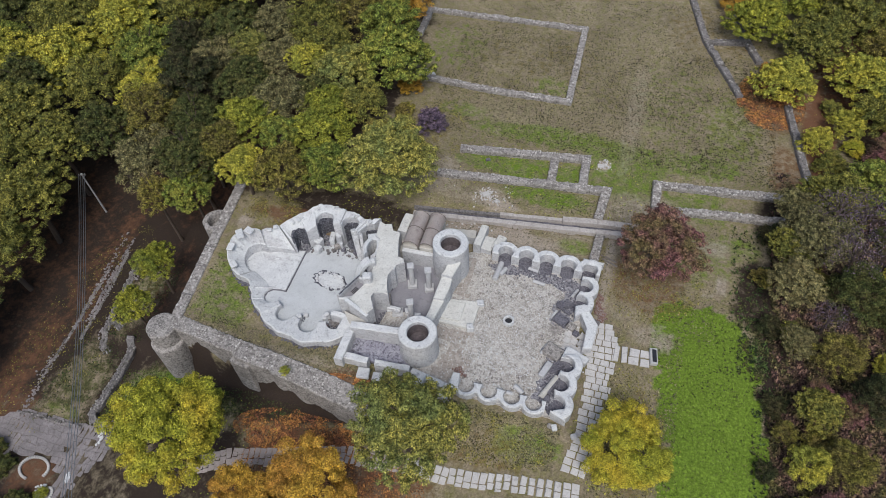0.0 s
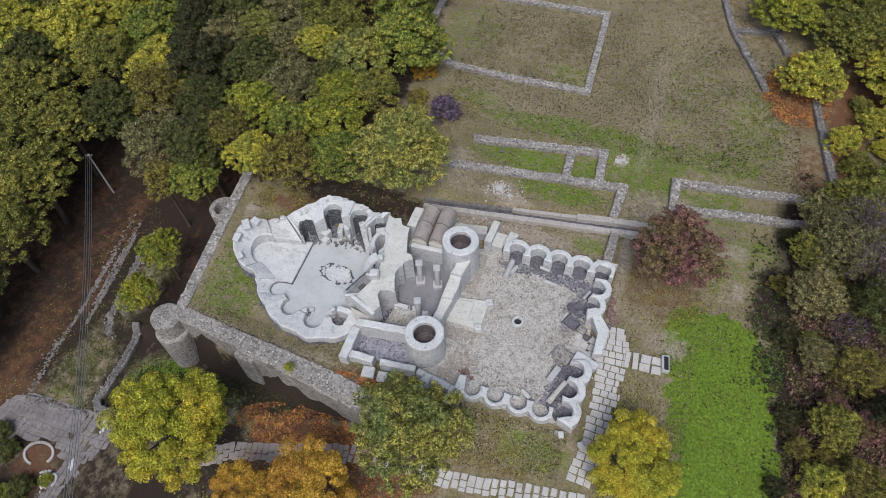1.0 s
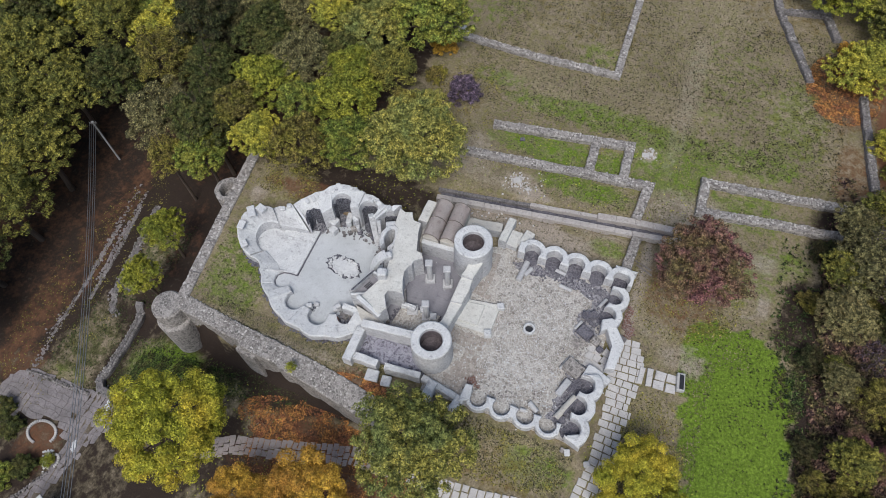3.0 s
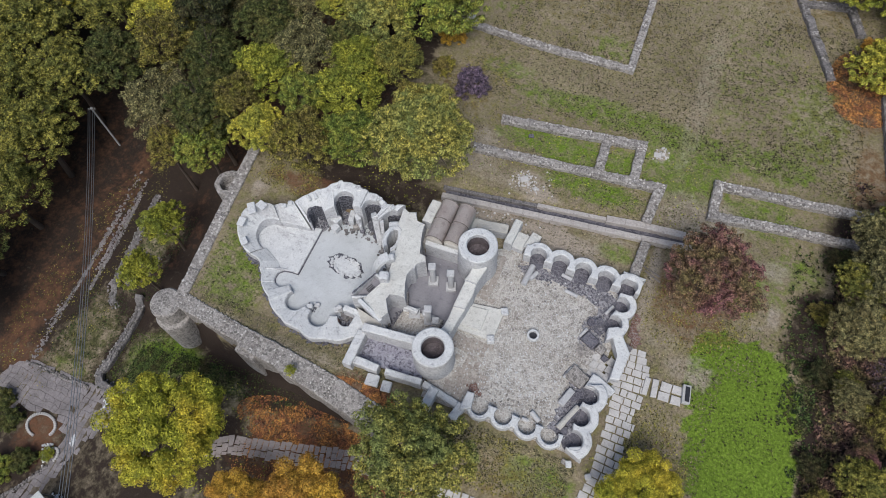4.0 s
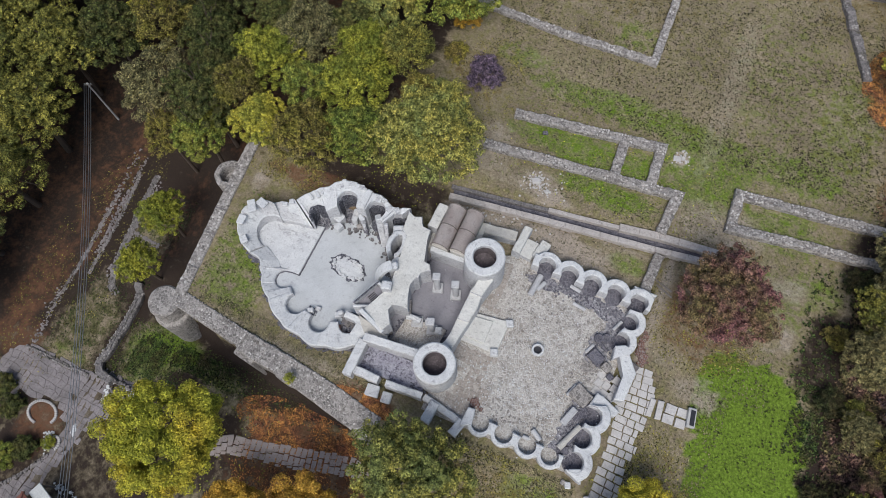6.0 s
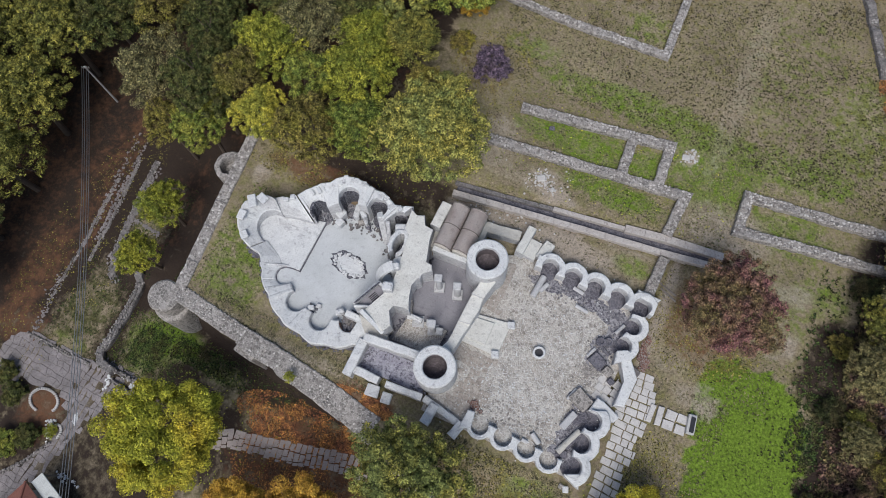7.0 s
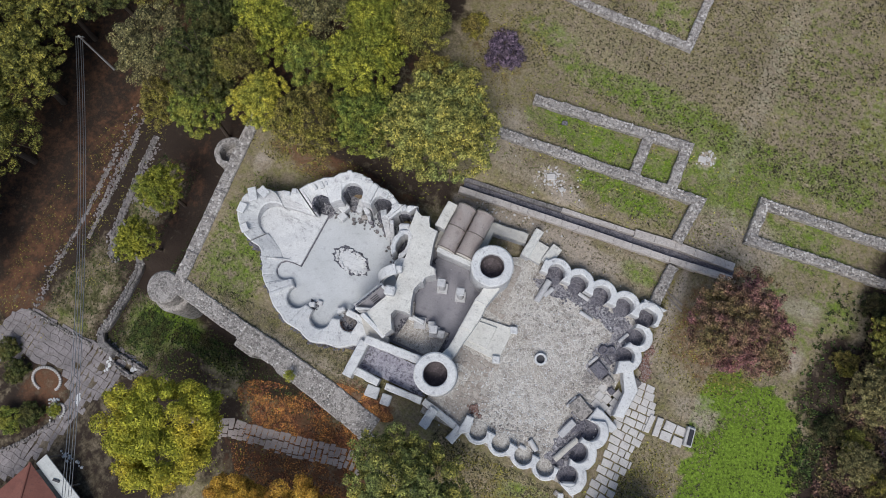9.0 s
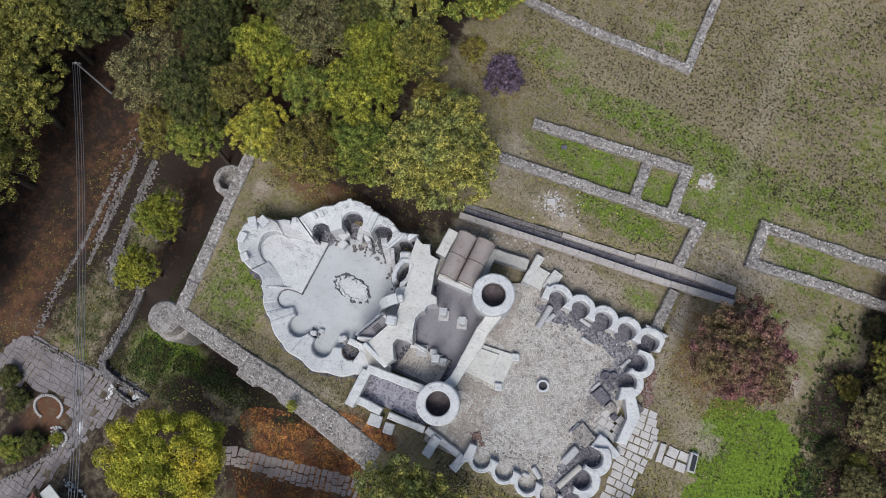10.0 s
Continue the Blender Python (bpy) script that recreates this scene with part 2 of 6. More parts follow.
def leaf_material(name, a, b_, c, spread=1.0, drift_scale=1.1, soft=0.0):
    """Leaves: three tones by leaf, a slow drift of tone through the crown, and painted lit clumps and dark gaps."""
    m, nt, b = nodes_of(name)
    geo = nt.nodes.new("ShaderNodeNewGeometry")
    r = geo.outputs["Random Per Island"]
    tree = nt.nodes.new("ShaderNodeObjectInfo").outputs["Random"]
    col = mix(nt, step_of(nt, r, 0.2, 0.75), a, b_)
    drift = noise_at(nt, geo.outputs["Position"], drift_scale, 4)
    col = mix(nt, step_of(nt, drift, 0.42, 0.62), col, c)
    col = mix(nt, 0.5 * spread, col, mix(nt, tree, (0.62, 0.68, 0.68), (1.2, 1.15, 1.1)), "MULTIPLY")
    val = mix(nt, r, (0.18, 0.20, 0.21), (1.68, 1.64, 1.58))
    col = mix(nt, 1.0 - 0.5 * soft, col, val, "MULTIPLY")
    # noise blotches put sunlit clumps and shaded gaps into the leaf colour
    lit_clumps = step_of(nt, noise_at(nt, geo.outputs["Position"], 3.2, 3, 0.7), 0.36, 0.64)
    col = mix(nt, 0.9 - 0.5 * soft, col, mix(nt, lit_clumps, (0.26, 0.30, 0.34), (1.55, 1.52, 1.42)), "MULTIPLY")
    nt.links.new(col, b.inputs["Base Color"])
    b.inputs["Roughness"].default_value = 0.75
    b.inputs["Specular IOR Level"].default_value = 0.2
    b.inputs["Subsurface Weight"].default_value = 0.0
    return m


LEAF = {
    "green": leaf_material("green_leaves", (0.115, 0.165, 0.04), (0.20, 0.255, 0.055), (0.29, 0.295, 0.06)),
    "dark": leaf_material("dark_green_leaves", (0.06, 0.082, 0.028), (0.10, 0.12, 0.038), (0.135, 0.13, 0.044)),
    "olive": leaf_material("olive_leaves", (0.20, 0.195, 0.048), (0.295, 0.275, 0.062), (0.155, 0.17, 0.048)),
    "sage": leaf_material("grey_olive_leaves", (0.25, 0.255, 0.07), (0.36, 0.325, 0.08), (0.20, 0.235, 0.078), 0.6, 0.5, 0.2),
    "deep": leaf_material("deep_green_leaves", (0.03, 0.042, 0.02), (0.055, 0.066, 0.026), (0.07, 0.062, 0.03)),
    "lime": leaf_material("yellow_green_leaves", (0.265, 0.29, 0.042), (0.39, 0.38, 0.055), (0.20, 0.235, 0.042), 0.6, 0.8, 0.1),
    "gold": leaf_material("yellowing_leaves", (0.39, 0.375, 0.06), (0.52, 0.465, 0.072), (0.29, 0.31, 0.062), 0.4, 0.6, 0.2),
    "yellow": leaf_material("yellow_leaves", (0.29, 0.31, 0.038), (0.37, 0.37, 0.045), (0.48, 0.385, 0.045), 0.2, 0.3, 0.8),
    "orange": leaf_material("orange_leaves", (0.48, 0.28, 0.045), (0.56, 0.36, 0.055), (0.42, 0.22, 0.045), 0.2, 0.4, 0.7),
    "red": leaf_material("dark_red_leaves", (0.19, 0.085, 0.10), (0.25, 0.12, 0.12), (0.19, 0.15, 0.07), 0.3, 0.45, 0.3),
    "brown": leaf_material("brown_green_leaves", (0.14, 0.11, 0.045), (0.225, 0.19, 0.06), (0.25, 0.23, 0.05)),
    "grey": leaf_material("grey_green_leaves", (0.16, 0.16, 0.08), (0.255, 0.235, 0.11), (0.20, 0.175, 0.085)),
    "violet": leaf_material("bare_violet_twigs", (0.135, 0.10, 0.155), (0.18, 0.135, 0.20), (0.12, 0.09, 0.125), 0.3),
}


def ground_material():
    """Autumn meadow: dry grass, fresh lawn, leaf litter and trodden earth by the painted masks, broken up by noise."""
    m, nt, b = nodes_of("autumn_meadow")
    pos = nt.nodes.new("ShaderNodeNewGeometry").outputs["Position"]
    at = nt.nodes.new("ShaderNodeAttribute")
    at.attribute_name = "cover"
    sep = nt.nodes.new("ShaderNodeSeparateColor")
    nt.links.new(at.outputs["Color"], sep.inputs[0])
    big, mid, fine = noise_at(nt, pos, 0.22, 5), noise_at(nt, pos, 1.6, 6, 0.7), noise_at(nt, pos, 6.0, 7, 0.8)
    tiny = noise_at(nt, pos, 22.0, 4, 0.7)
    col = mix(nt, step_of(nt, big, 0.35, 0.65), (0.335, 0.28, 0.20), (0.225, 0.185, 0.135))
    col = mix(nt, times_of(nt, step_of(nt, mid, 0.42, 0.64), 0.7), col, (0.19, 0.19, 0.06))

    def lay(mask, tone_a, tone_b, soft=0.38):
        k = nt.nodes.new("ShaderNodeMath")
        k.operation = "ADD"
        nt.links.new(times_of(nt, mask, 1.15), k.inputs[0])
        nt.links.new(times_of(nt, step_of(nt, mid, 0.3, 0.7), 0.6), k.inputs[1])
        k = k.outputs[0]
        return step_of(nt, k, 0.62, 0.72 + soft), mix(nt, step_of(nt, fine, 0.3, 0.7), tone_a, tone_b)

    f, c = lay(sep.outputs[0], (0.12, 0.20, 0.023), (0.175, 0.265, 0.036))
    col = mix(nt, f, col, c)
    # dark soil, its tone lowered further for the shade of woods and ditch
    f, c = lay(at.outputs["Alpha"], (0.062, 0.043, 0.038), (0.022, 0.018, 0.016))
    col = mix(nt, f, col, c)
    f, c = lay(sep.outputs[1], (0.25, 0.12, 0.065), (0.11, 0.06, 0.045))
    col = mix(nt, f, col, c)
    f, c = lay(sep.outputs[2], (0.47, 0.41, 0.35), (0.33, 0.28, 0.235))
    col = mix(nt, f, col, c)
    col = mix(nt, 0.75, col, mix(nt, step_of(nt, fine, 0.3, 0.7), (0.22, 0.22, 0.20), (1.62, 1.6, 1.52)), "MULTIPLY")
    col = mix(nt, times_of(nt, step_of(nt, tiny, 0.55, 0.61), 0.7), col, (0.075, 0.06, 0.035))
    nt.links.new(col, b.inputs["Base Color"])
    b.inputs["Roughness"].default_value = 0.95
    b.inputs["Specular IOR Level"].default_value = 0.1
    bump_of(nt, b, times_of(nt, fine, tiny, "ADD"), 0.8, 0.06)
    return m


MEADOW = ground_material()


# ---- the ground: a plateau with the ruin, and lower land to the west and south ----
BASE_SOUTH = [(-60, -8.2), (-30, -7.2), (-26, -6.0), (-22, -5.0), (-16, -3.9), (-9, -2.9), (-3, -1.9), (2, -1.0), (6, -0.15), (80, -0.1)]


def along(table, x):
    for (x1, v1), (x2, v2) in zip(table, table[1:]):
        if x <= x2:
            return v1 + (v2 - v1) * max(0.0, (x - x1) / (x2 - x1))
    return table[-1][1]


def wall_west_x(y):
    return -23.75 - (y + 6) * 0.1


def wall_south_y(x):
    return -6.6 - (x + 23.3) * 0.138


def ground_z(x, y):
    dw = wall_west_x(y) - x
    ds = wall_south_y(x) - y if x < -6.0 else -6.5 - y
    z = 0.0
    if dw > 0:
        reach = 0.5 if y < 5 else 0.5 + (y - 5) * 0.6
        z = min(z, (-5.2 - 0.22 * min(max(dw - 1, 0), 12)) * smooth(0, reach, dw))
    if ds > 0:
        reach = 0.5 if x < -8 else 0.5 + min((x + 8) * 1.2, 3.0)
        z = min(z, along(BASE_SOUTH, x) * smooth(0, reach, ds))
    z += 0.10 * jit(x, y, 0.12, 2.0) + 0.04 * jit(x, y, 0.5, 9.0)
    if -9 < x < 5.2 and -6.3 < y < 6.3:
        z -= 0.25
    z -= 0.35 * (1 - smooth(0.8, 1.25, math.hypot((x + 15.2) / 6.5, (y + 0.5) / 5.6)))
    if math.hypot(x + 14, y) < 4.6 or -20.5 < x < -16 and -1.2 < y < 1.9:
        z -= 0.4
    along_drain = 9.2 + (x + 3) * 0.13
    if -10 < x < 9.5 and abs(y - along_drain) < 0.5:
        z -= 0.5
    return z


LAWN = [(9.6, 3.6), (11.5, 5.0), (13.8, 5.2), (15.6, 4.0), (17.0, 1), (17.8, -8), (17.9, -16), (17.0, -21), (14.5, -23), (12.2, -20), (11.8, -14), (11.3, -6), (10.4, -2)]
PATCHES = [  # green patches: x, y, reach along x and y, strength
    (-20.5, -3.5, 2.6, 2.6, 0.45), (-21.5, -0.5, 1.8, 3.0, 0.42), (-2.5, 15.2, 6, 1.6, 0.6), (1.8, 15.3, 1.6, 1.6, 0.6), (0.5, 12.4, 4.5, 1.2, 0.6),
    (3.2, 8, 1.8, 1.0, 0.5), (6, 16.8, 4.5, 4.0, 0.55), (0, 19.5, 9, 1.6, 0.55), (-2, 26, 2.2, 2.0, 0.4), (-12, 30, 4, 4, 0.35), (3, -8.3, 3, 1.5, 0.5),
    (-26, -10, 3.0, 3.0, 0.5), (-32.6, -10.0, 2.6, 4.6, 0.36), (-24.5, -9.0, 3.6, 1.5, 0.75), (-19.6, -9.7, 2.6, 1.0, 0.5), (-31.5, -2.0, 2.0, 4.0, 0.4), (12, 14.5, 3.5, 2, 0.5), (12, 9, 3.5, 3, 0.4), (9, 26, 5, 8, 0.3), (14.5, 24, 3, 6, 0.42), (12, 19, 4, 2, 0.5), (15, 11, 2.4, 1.6, 0.45), (-9, 21, 3, 1.2, 0.45),
]
LITTER = [
    (12, 38, 6, 6, 0.3), (15, 24, 4, 6, 0.25), (-4, 30, 9, 4, 0.25), (4, 21, 6, 2.5, 0.25), (21.5, 26, 1.5, 8, 0.8), (19, 20, 2, 4, 0.5),
    (-11, -10.6, 5, 1.2, 0.6), (-9, -13.5, 8, 4, 0.62), (9, 6.5, 3.6, 4.0, 0.5), (18, 29, 3.4, 5, 0.6), (-9, -6.9, 2.8, 0.8, 0.7), (-17, 5.2, 7, 1.2, 0.6),
    (-45, 0, 8, 16, 0.35), (-36.8, -3, 1.6, 9, 0.4), (-37, -13, 3, 2, 0.5), (-38.4, 1, 1.8, 8, 0.4), (-38.6, -9, 2.2, 5, 0.5), (-37.6, 4, 1.4, 5, 0.45), (-31.5, -17.2, 1.6, 1.2, 0.6), (-30, 0, 3, 6, 0.3), (-11.5, 18, 3, 4, 0.3), (-31, -18.2, 2.4, 2.0, 0.5), (24, 0, 6, 22, 0.15), (27, 36, 7, 12, 0.55),
    (9.5, -6.5, 2, 5, 0.35), (-25.5, 0, 1.2, 9, 0.3), (-30, 15, 16, 10, 0.4), (0, -9, 5, 1.8, 0.35),
]
BARE = [
    (-33, -14.6, 3.6, 1.4, 0.42), (-28.6, -16, 1.4, 2.6, 0.42), (-29.0, -20, 1.2, 2.6, 0.4),
    (-6.0, 7.2, 3.4, 0.9, 1.0), (-1.6, 8.0, 2.6, 0.7, 0.95), (6.1, 8.4, 0.45, 1.3, 1.0), (2.6, 8.9, 3.0, 0.5, 0.5), (-2.4, 10.5, 1.0, 0.5, 0.8), (-3.4, 10.8, 1.6, 1.0, 0.7),
    (-3, 7.4, 6.5, 1.1, 0.75), (2, 7.0, 3, 0.9, 0.45), (-6, 11.2, 4, 1.2, 0.45), (7, 12.5, 3, 2.5, 0.5), (10, 1.6, 2, 1.2, 0.5), (6.0, -3.4, 0.5, 2, 0.3), (17.2, 10.0, 0.5, 2.0, 0.3), (7.5, 3.0, 1.6, 1.2, 0.4),
    (-5.2, 7.3, 4.6, 1.2, 1.0), (14.2, 7.2, 0.5, 1.4, 0.6), (13.2, 6.0, 0.6, 0.5, 0.5), (13.6, 10.4, 1.8, 1.0, 0.5), (6.1, 5.0, 0.5, 5.5, 0.75), (9.2, 13.0, 2.4, 2.0, 0.55), (16.9, 6.5, 0.5, 2.6, 0.2), (4.2, 17.1, 0.6, 0.8, 0.9), (-4.3, 11.5, 1.6, 1.1, 0.6),
    (-1, 22, 12, 2.5, 0.25), (6, 24, 1.2, 10, 0.4), (-21.6, -6.2, 5, 0.6, 0.55), (-14, -6.4, 5, 0.5, 0.6), (10.4, 1.2, 1.2, 0.8, 0.6), (-8.5, 12.6, 2.4, 2.6, 0.5), (-22.5, 3.8, 0.8, 1.0, 0.6),
]

SHADED_SOIL = [  # dark soil plus the shade of woods and ditch: x, y, reach along x and y, strength
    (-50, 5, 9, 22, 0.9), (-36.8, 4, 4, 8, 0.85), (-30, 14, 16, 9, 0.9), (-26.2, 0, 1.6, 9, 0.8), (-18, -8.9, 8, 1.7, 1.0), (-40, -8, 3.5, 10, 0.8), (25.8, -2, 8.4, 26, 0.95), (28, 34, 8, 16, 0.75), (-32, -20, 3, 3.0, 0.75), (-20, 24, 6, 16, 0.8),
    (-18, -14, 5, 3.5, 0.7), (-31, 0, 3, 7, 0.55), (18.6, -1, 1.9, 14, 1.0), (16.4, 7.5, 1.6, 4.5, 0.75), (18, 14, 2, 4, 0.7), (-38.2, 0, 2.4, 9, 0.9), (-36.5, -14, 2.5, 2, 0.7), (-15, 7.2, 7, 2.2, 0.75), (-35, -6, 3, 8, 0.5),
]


def cover(x, y):
    def spots(table):
        best = 0.0
        for px, py, rx, ry, k in table:
            d = math.hypot((x - px) / rx, (y - py) / ry)
            best = max(best, k * (1 - smooth(0.55, 1.25, d + 0.25 * jit(x, y, 0.8, px))))
        return best

    lawn = 0.95 if inside(LAWN, x + 0.7 * jit(x, y, 0.6), y + 0.7 * jit(x, y, 0.6, 4.0)) else 0.0
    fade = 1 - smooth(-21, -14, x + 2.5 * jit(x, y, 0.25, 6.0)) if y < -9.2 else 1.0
    # all low land gets the dark soil with its painted shade
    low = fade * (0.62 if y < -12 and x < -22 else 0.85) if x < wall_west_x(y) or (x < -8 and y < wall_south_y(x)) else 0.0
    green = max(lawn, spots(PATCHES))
    return green, spots(LITTER), spots(BARE), max(0.0, max(low, spots(SHADED_SOIL)) - 1.1 * green)


def build_ground():
    xs = [-1500, -400, -150, -90, *np.arange(-70, 50.1, 0.5), 80, 150, 400, 1500]
    ys = [-1500, -400, -150, -70, *np.arange(-42, 64.1, 0.5), 90, 150, 400, 1500]
    verts = [(x, y, ground_z(x, y)) for y in ys for x in xs]
    w = len(xs)
    faces = [(j * w + i, j * w + i + 1, (j + 1) * w + i + 1, (j + 1) * w + i) for j in range(len(ys) - 1) for i in range(w - 1)]
    me = bpy.data.meshes.new("ground")
    me.from_pydata(verts, [], faces)
    tone = me.color_attributes.new("cover", "FLOAT_COLOR", "POINT")
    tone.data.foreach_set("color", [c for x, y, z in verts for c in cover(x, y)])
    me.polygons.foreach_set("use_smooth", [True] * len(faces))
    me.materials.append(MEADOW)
    tagged(new("ground", me), "patchy autumn meadow with green lawn, fallen leaves and bare earth", "ground", kind="structure")


build_ground()


def stone_material(name, tones, gap):
    """Weathered field stones: a tone of its own for each, with lichen and grain."""
    m, nt, b = nodes_of(name)
    geo = nt.nodes.new("ShaderNodeNewGeometry")
    r, pos = geo.outputs["Random Per Island"], geo.outputs["Position"]
    col = mix(nt, step_of(nt, r, 0.05, 0.5), tones[0], tones[1])
    col = mix(nt, step_of(nt, r, 0.6, 0.95), col, tones[2])
    col = mix(nt, times_of(nt, step_of(nt, noise_at(nt, pos, 2.3, 6, 0.7), 0.5, 0.68), 0.8), col, gap)
    fine = noise_at(nt, pos, 18, 6, 0.75)
    col = mix(nt, 0.5, col, mix(nt, step_of(nt, fine, 0.25, 0.75), (0.35, 0.35, 0.35), (1.2, 1.2, 1.2)), "MULTIPLY")
    nt.links.new(col, b.inputs["Base Color"])
    b.inputs["Roughness"].default_value = 0.95
    b.inputs["Specular IOR Level"].default_value = 0.2
    bump_of(nt, b, fine, 0.7)
    return m


FIELD_STONE = stone_material("pale_field_stone", ((0.22, 0.20, 0.19), (0.44, 0.415, 0.39), (0.66, 0.63, 0.60)), (0.15, 0.135, 0.115))
MOSS_STONE = stone_material("mossy_field_stone", ((0.14, 0.13, 0.125), (0.27, 0.25, 0.24), (0.42, 0.40, 0.38)), (0.09, 0.09, 0.05))


def stones_on(parent, left, right, heights, material, seed, gap=0.22, proud=0.05):
    """Rough stones bedded in the top of a wall between two edges."""
    r = random.Random(seed)
    verts, faces = [], []
    for i in range(len(left) - 1):
        a, b, c, d = (Vector(p[:2]) for p in (left[i], right[i], left[i + 1], right[i + 1]))
        nu, nv = max(1, round((c - a).length / gap)), max(2, round((b - a).length / gap))
        for j in range(nu):
            for k in range(nv):
                u, v = (j + 0.5 + r.uniform(-0.3, 0.3)) / nu, (k + 0.5 + r.uniform(-0.25, 0.25)) / nv
                if r.random() < 0.06:
                    continue
                p = a.lerp(c, u).lerp(b.lerp(d, u), v)
                z = heights[i] + (heights[i + 1] - heights[i]) * u
                s, n, t0 = gap * r.uniform(0.36, 0.62), len(verts), r.uniform(0, 6.28)
                top = z + proud * r.uniform(0.1, 1.3)
                for h, q in ((z - 0.1, 1.0), (top - 0.015, 0.95), (top, 0.6)):
                    for e in range(6):
                        w = t0 + e * 1.0472
                        k2 = s * q * (0.82 + 0.25 * math.sin(e * 2.3 + t0 * 3))
                        verts.append((p.x + k2 * math.cos(w), p.y + k2 * math.sin(w), h))
                for f in range(2):
                    faces += [(n + f * 6 + e, n + f * 6 + (e + 1) % 6, n + f * 6 + 6 + (e + 1) % 6, n + f * 6 + 6 + e) for e in range(6)]
                faces.append(tuple(n + 12 + e for e in range(6)))
    me = bpy.data.meshes.new("bedded_stones")
    me.from_pydata(verts, [], faces)
    me.materials.append(material)
    ob = new("bedded_stones", me)
    ob.parent = parent
    return tagged(ob, "rough stones bedded in the wall top", kind="stuff")


# ---- the fortress wall along the edge of the plateau ----
def build_fortress():
    wall = thing("fortress_wall_south", "grey rubble retaining wall with a broad worn top", "wall", kind="structure")
    bm = bmesh.new()
    line = resample([(-23.3, -6.15), (-18.0, -6.85), (-14.5, -7.2), (-11.2, -7.6), (-7.4, -8.3)], 0.4)
    left, right = sides(line, 1.15)
    for i, p in enumerate(line):  # the wall thickens eastwards in three steps
        extra = 0.0 + (0.25 if p.x > -17.9 else 0) + (0.15 if p.x > -14.6 else 0) + (0.1 if p.x > -11.3 else 0)
        right[i] = right[i] + Vector((-0.1, -1)).normalized() * extra
    tops = [0.12 + 0.05 * jit(p.x, p.y, 0.7) for p in line]
    band(bm, left, right, -6.5, tops, rough=0.07, chamfer=0.08)
    part("wall_body", bm, RUBBLE, wall)
    stones_on(wall, left, right, tops, FIELD_STONE, 501, 0.17, 0.035)
    for x, y, w, d, top in ((-17.3, -7.75, 1.5, 0.55, -0.25), (-10.7, -8.5, 1.6, 0.4, -0.3), (-7.4, -9.1, 1.3, 0.8, -0.05)):
        bm = bmesh.new()
        block(bm, x, y, -5.5, w, d, top + 5.5, -8, 0.06, 0.06, seed=x)
        part("buttress", bm, RUBBLE, wall)
    west = thing("fortress_wall_west", "narrow pale rubble wall above a steep drop", "wall", kind="structure")
    bm = bmesh.new()
    strip(bm, [(-23.3, -6.0), (-23.75, -1.5), (-24.15, 2.2), (-24.5, 6.0), (-24.9, 9.0)], 0.86, -7, 0.12, rough=0.06)
    part("wall_body", bm, RUBBLE, west)
    line = resample([(-23.3, -6.0), (-23.75, -1.5), (-24.15, 2.2), (-24.5, 6.0), (-24.9, 9.0)], 0.4)
    stones_on(west, *sides(line, 0.8), [0.12] * len(line), FIELD_STONE, 502, 0.23, 0.03)
    for k in range(3):
        bm = bmesh.new()
        y = (-3.9, -1.3, 0.6)[k]
        block(bm, -23.3 - (y + 6) * 0.1, y, 0.10, 0.84, 0.10, 0.07, 6, 0.015)
        part("joint_stone", bm, OLD, west)
    bastion = thing("round_bastion", "solid round rubble bastion at the wall corner", "tower", kind="structure")
    bm = bmesh.new()
    rings = turned(bm, [(1.25, -6.5), (1.15, -3), (1.10, -0.05), (1.0, 0.08), (0.5, 0.1)], 36, (-24.05, -6.75, 0), 0.05)
    bm.faces.new(rings[-1])
    part("drum", bm, RUBBLE, bastion)
    bm = bmesh.new()
    turned(bm, [(1.32, -6.5), (1.27, -1.6), (1.22, -1.45), (1.0, -1.4), (0.5, -1.38)], 36, (-23.95, -6.95, 0), 0.05)
    part("footing_ring", bm, RUBBLE, bastion)
    tower = thing("hollow_round_turret", "hollow round rubble turret on the fortress wall", "tower", kind="structure")
    bm = bmesh.new()
    turned(bm, [(1.12, -6.5), (1.10, -0.15), (1.02, -0.05), (0.72, -0.05), (0.66, -0.15), (0.62, -1.0), (0.05, -1.05)], 32, (-24.95, 3.3, 0), 0.06)
    part("drum", bm, RUBBLE, tower)


build_fortress()


# ---- low foundations north and east of the ruin ----
def foundation(label, lines, width=0.72, top=0.42, material=RUBBLE):
    ob = thing("foundation_walls", label, "ruin wall", "low foundations")
    for n, (pts, closed) in enumerate(lines):
        bm = bmesh.new()
        worn = lambda x, y: 0.10 * jit(x, y, 1.3)
        strip(bm, pts, width, -0.5, top - 0.012 * n, closed, rough=0.085, seed=n + pts[0][0], base=worn)
        part("wall", bm, material, ob)
        line = resample(pts, 0.4)
        stones_on(ob, *sides(line, width * 0.94), [top - 0.012 * n + worn(p.x, p.y) for p in line], FIELD_STONE if material is RUBBLE else MOSS_STONE, 510 + n + int(pts[0][0] * 7), 0.2)
    return ob


foundation("low pale rubble footing with two rooms on grass", [
    ([(-9.0, 12.65), (-4, 13.2), (0.3, 13.65), (4.9, 14.1), (4.65, 10.9)], False),
    ([(-7.9, 15.9), (-3, 16.55), (0.2, 16.95), (2.75, 17.25), (2.95, 13.85)], False),
    ([(0.2, 16.7), (0.35, 13.9)], False),
])
foundation("low grey rubble footing of a long narrow room", [([(18.6, 14.4), (13.5, 13.85), (8.85, 13.2), (8.75, 15.85), (13.5, 16.35), (19.5, 17.0)], False)], 0.7)
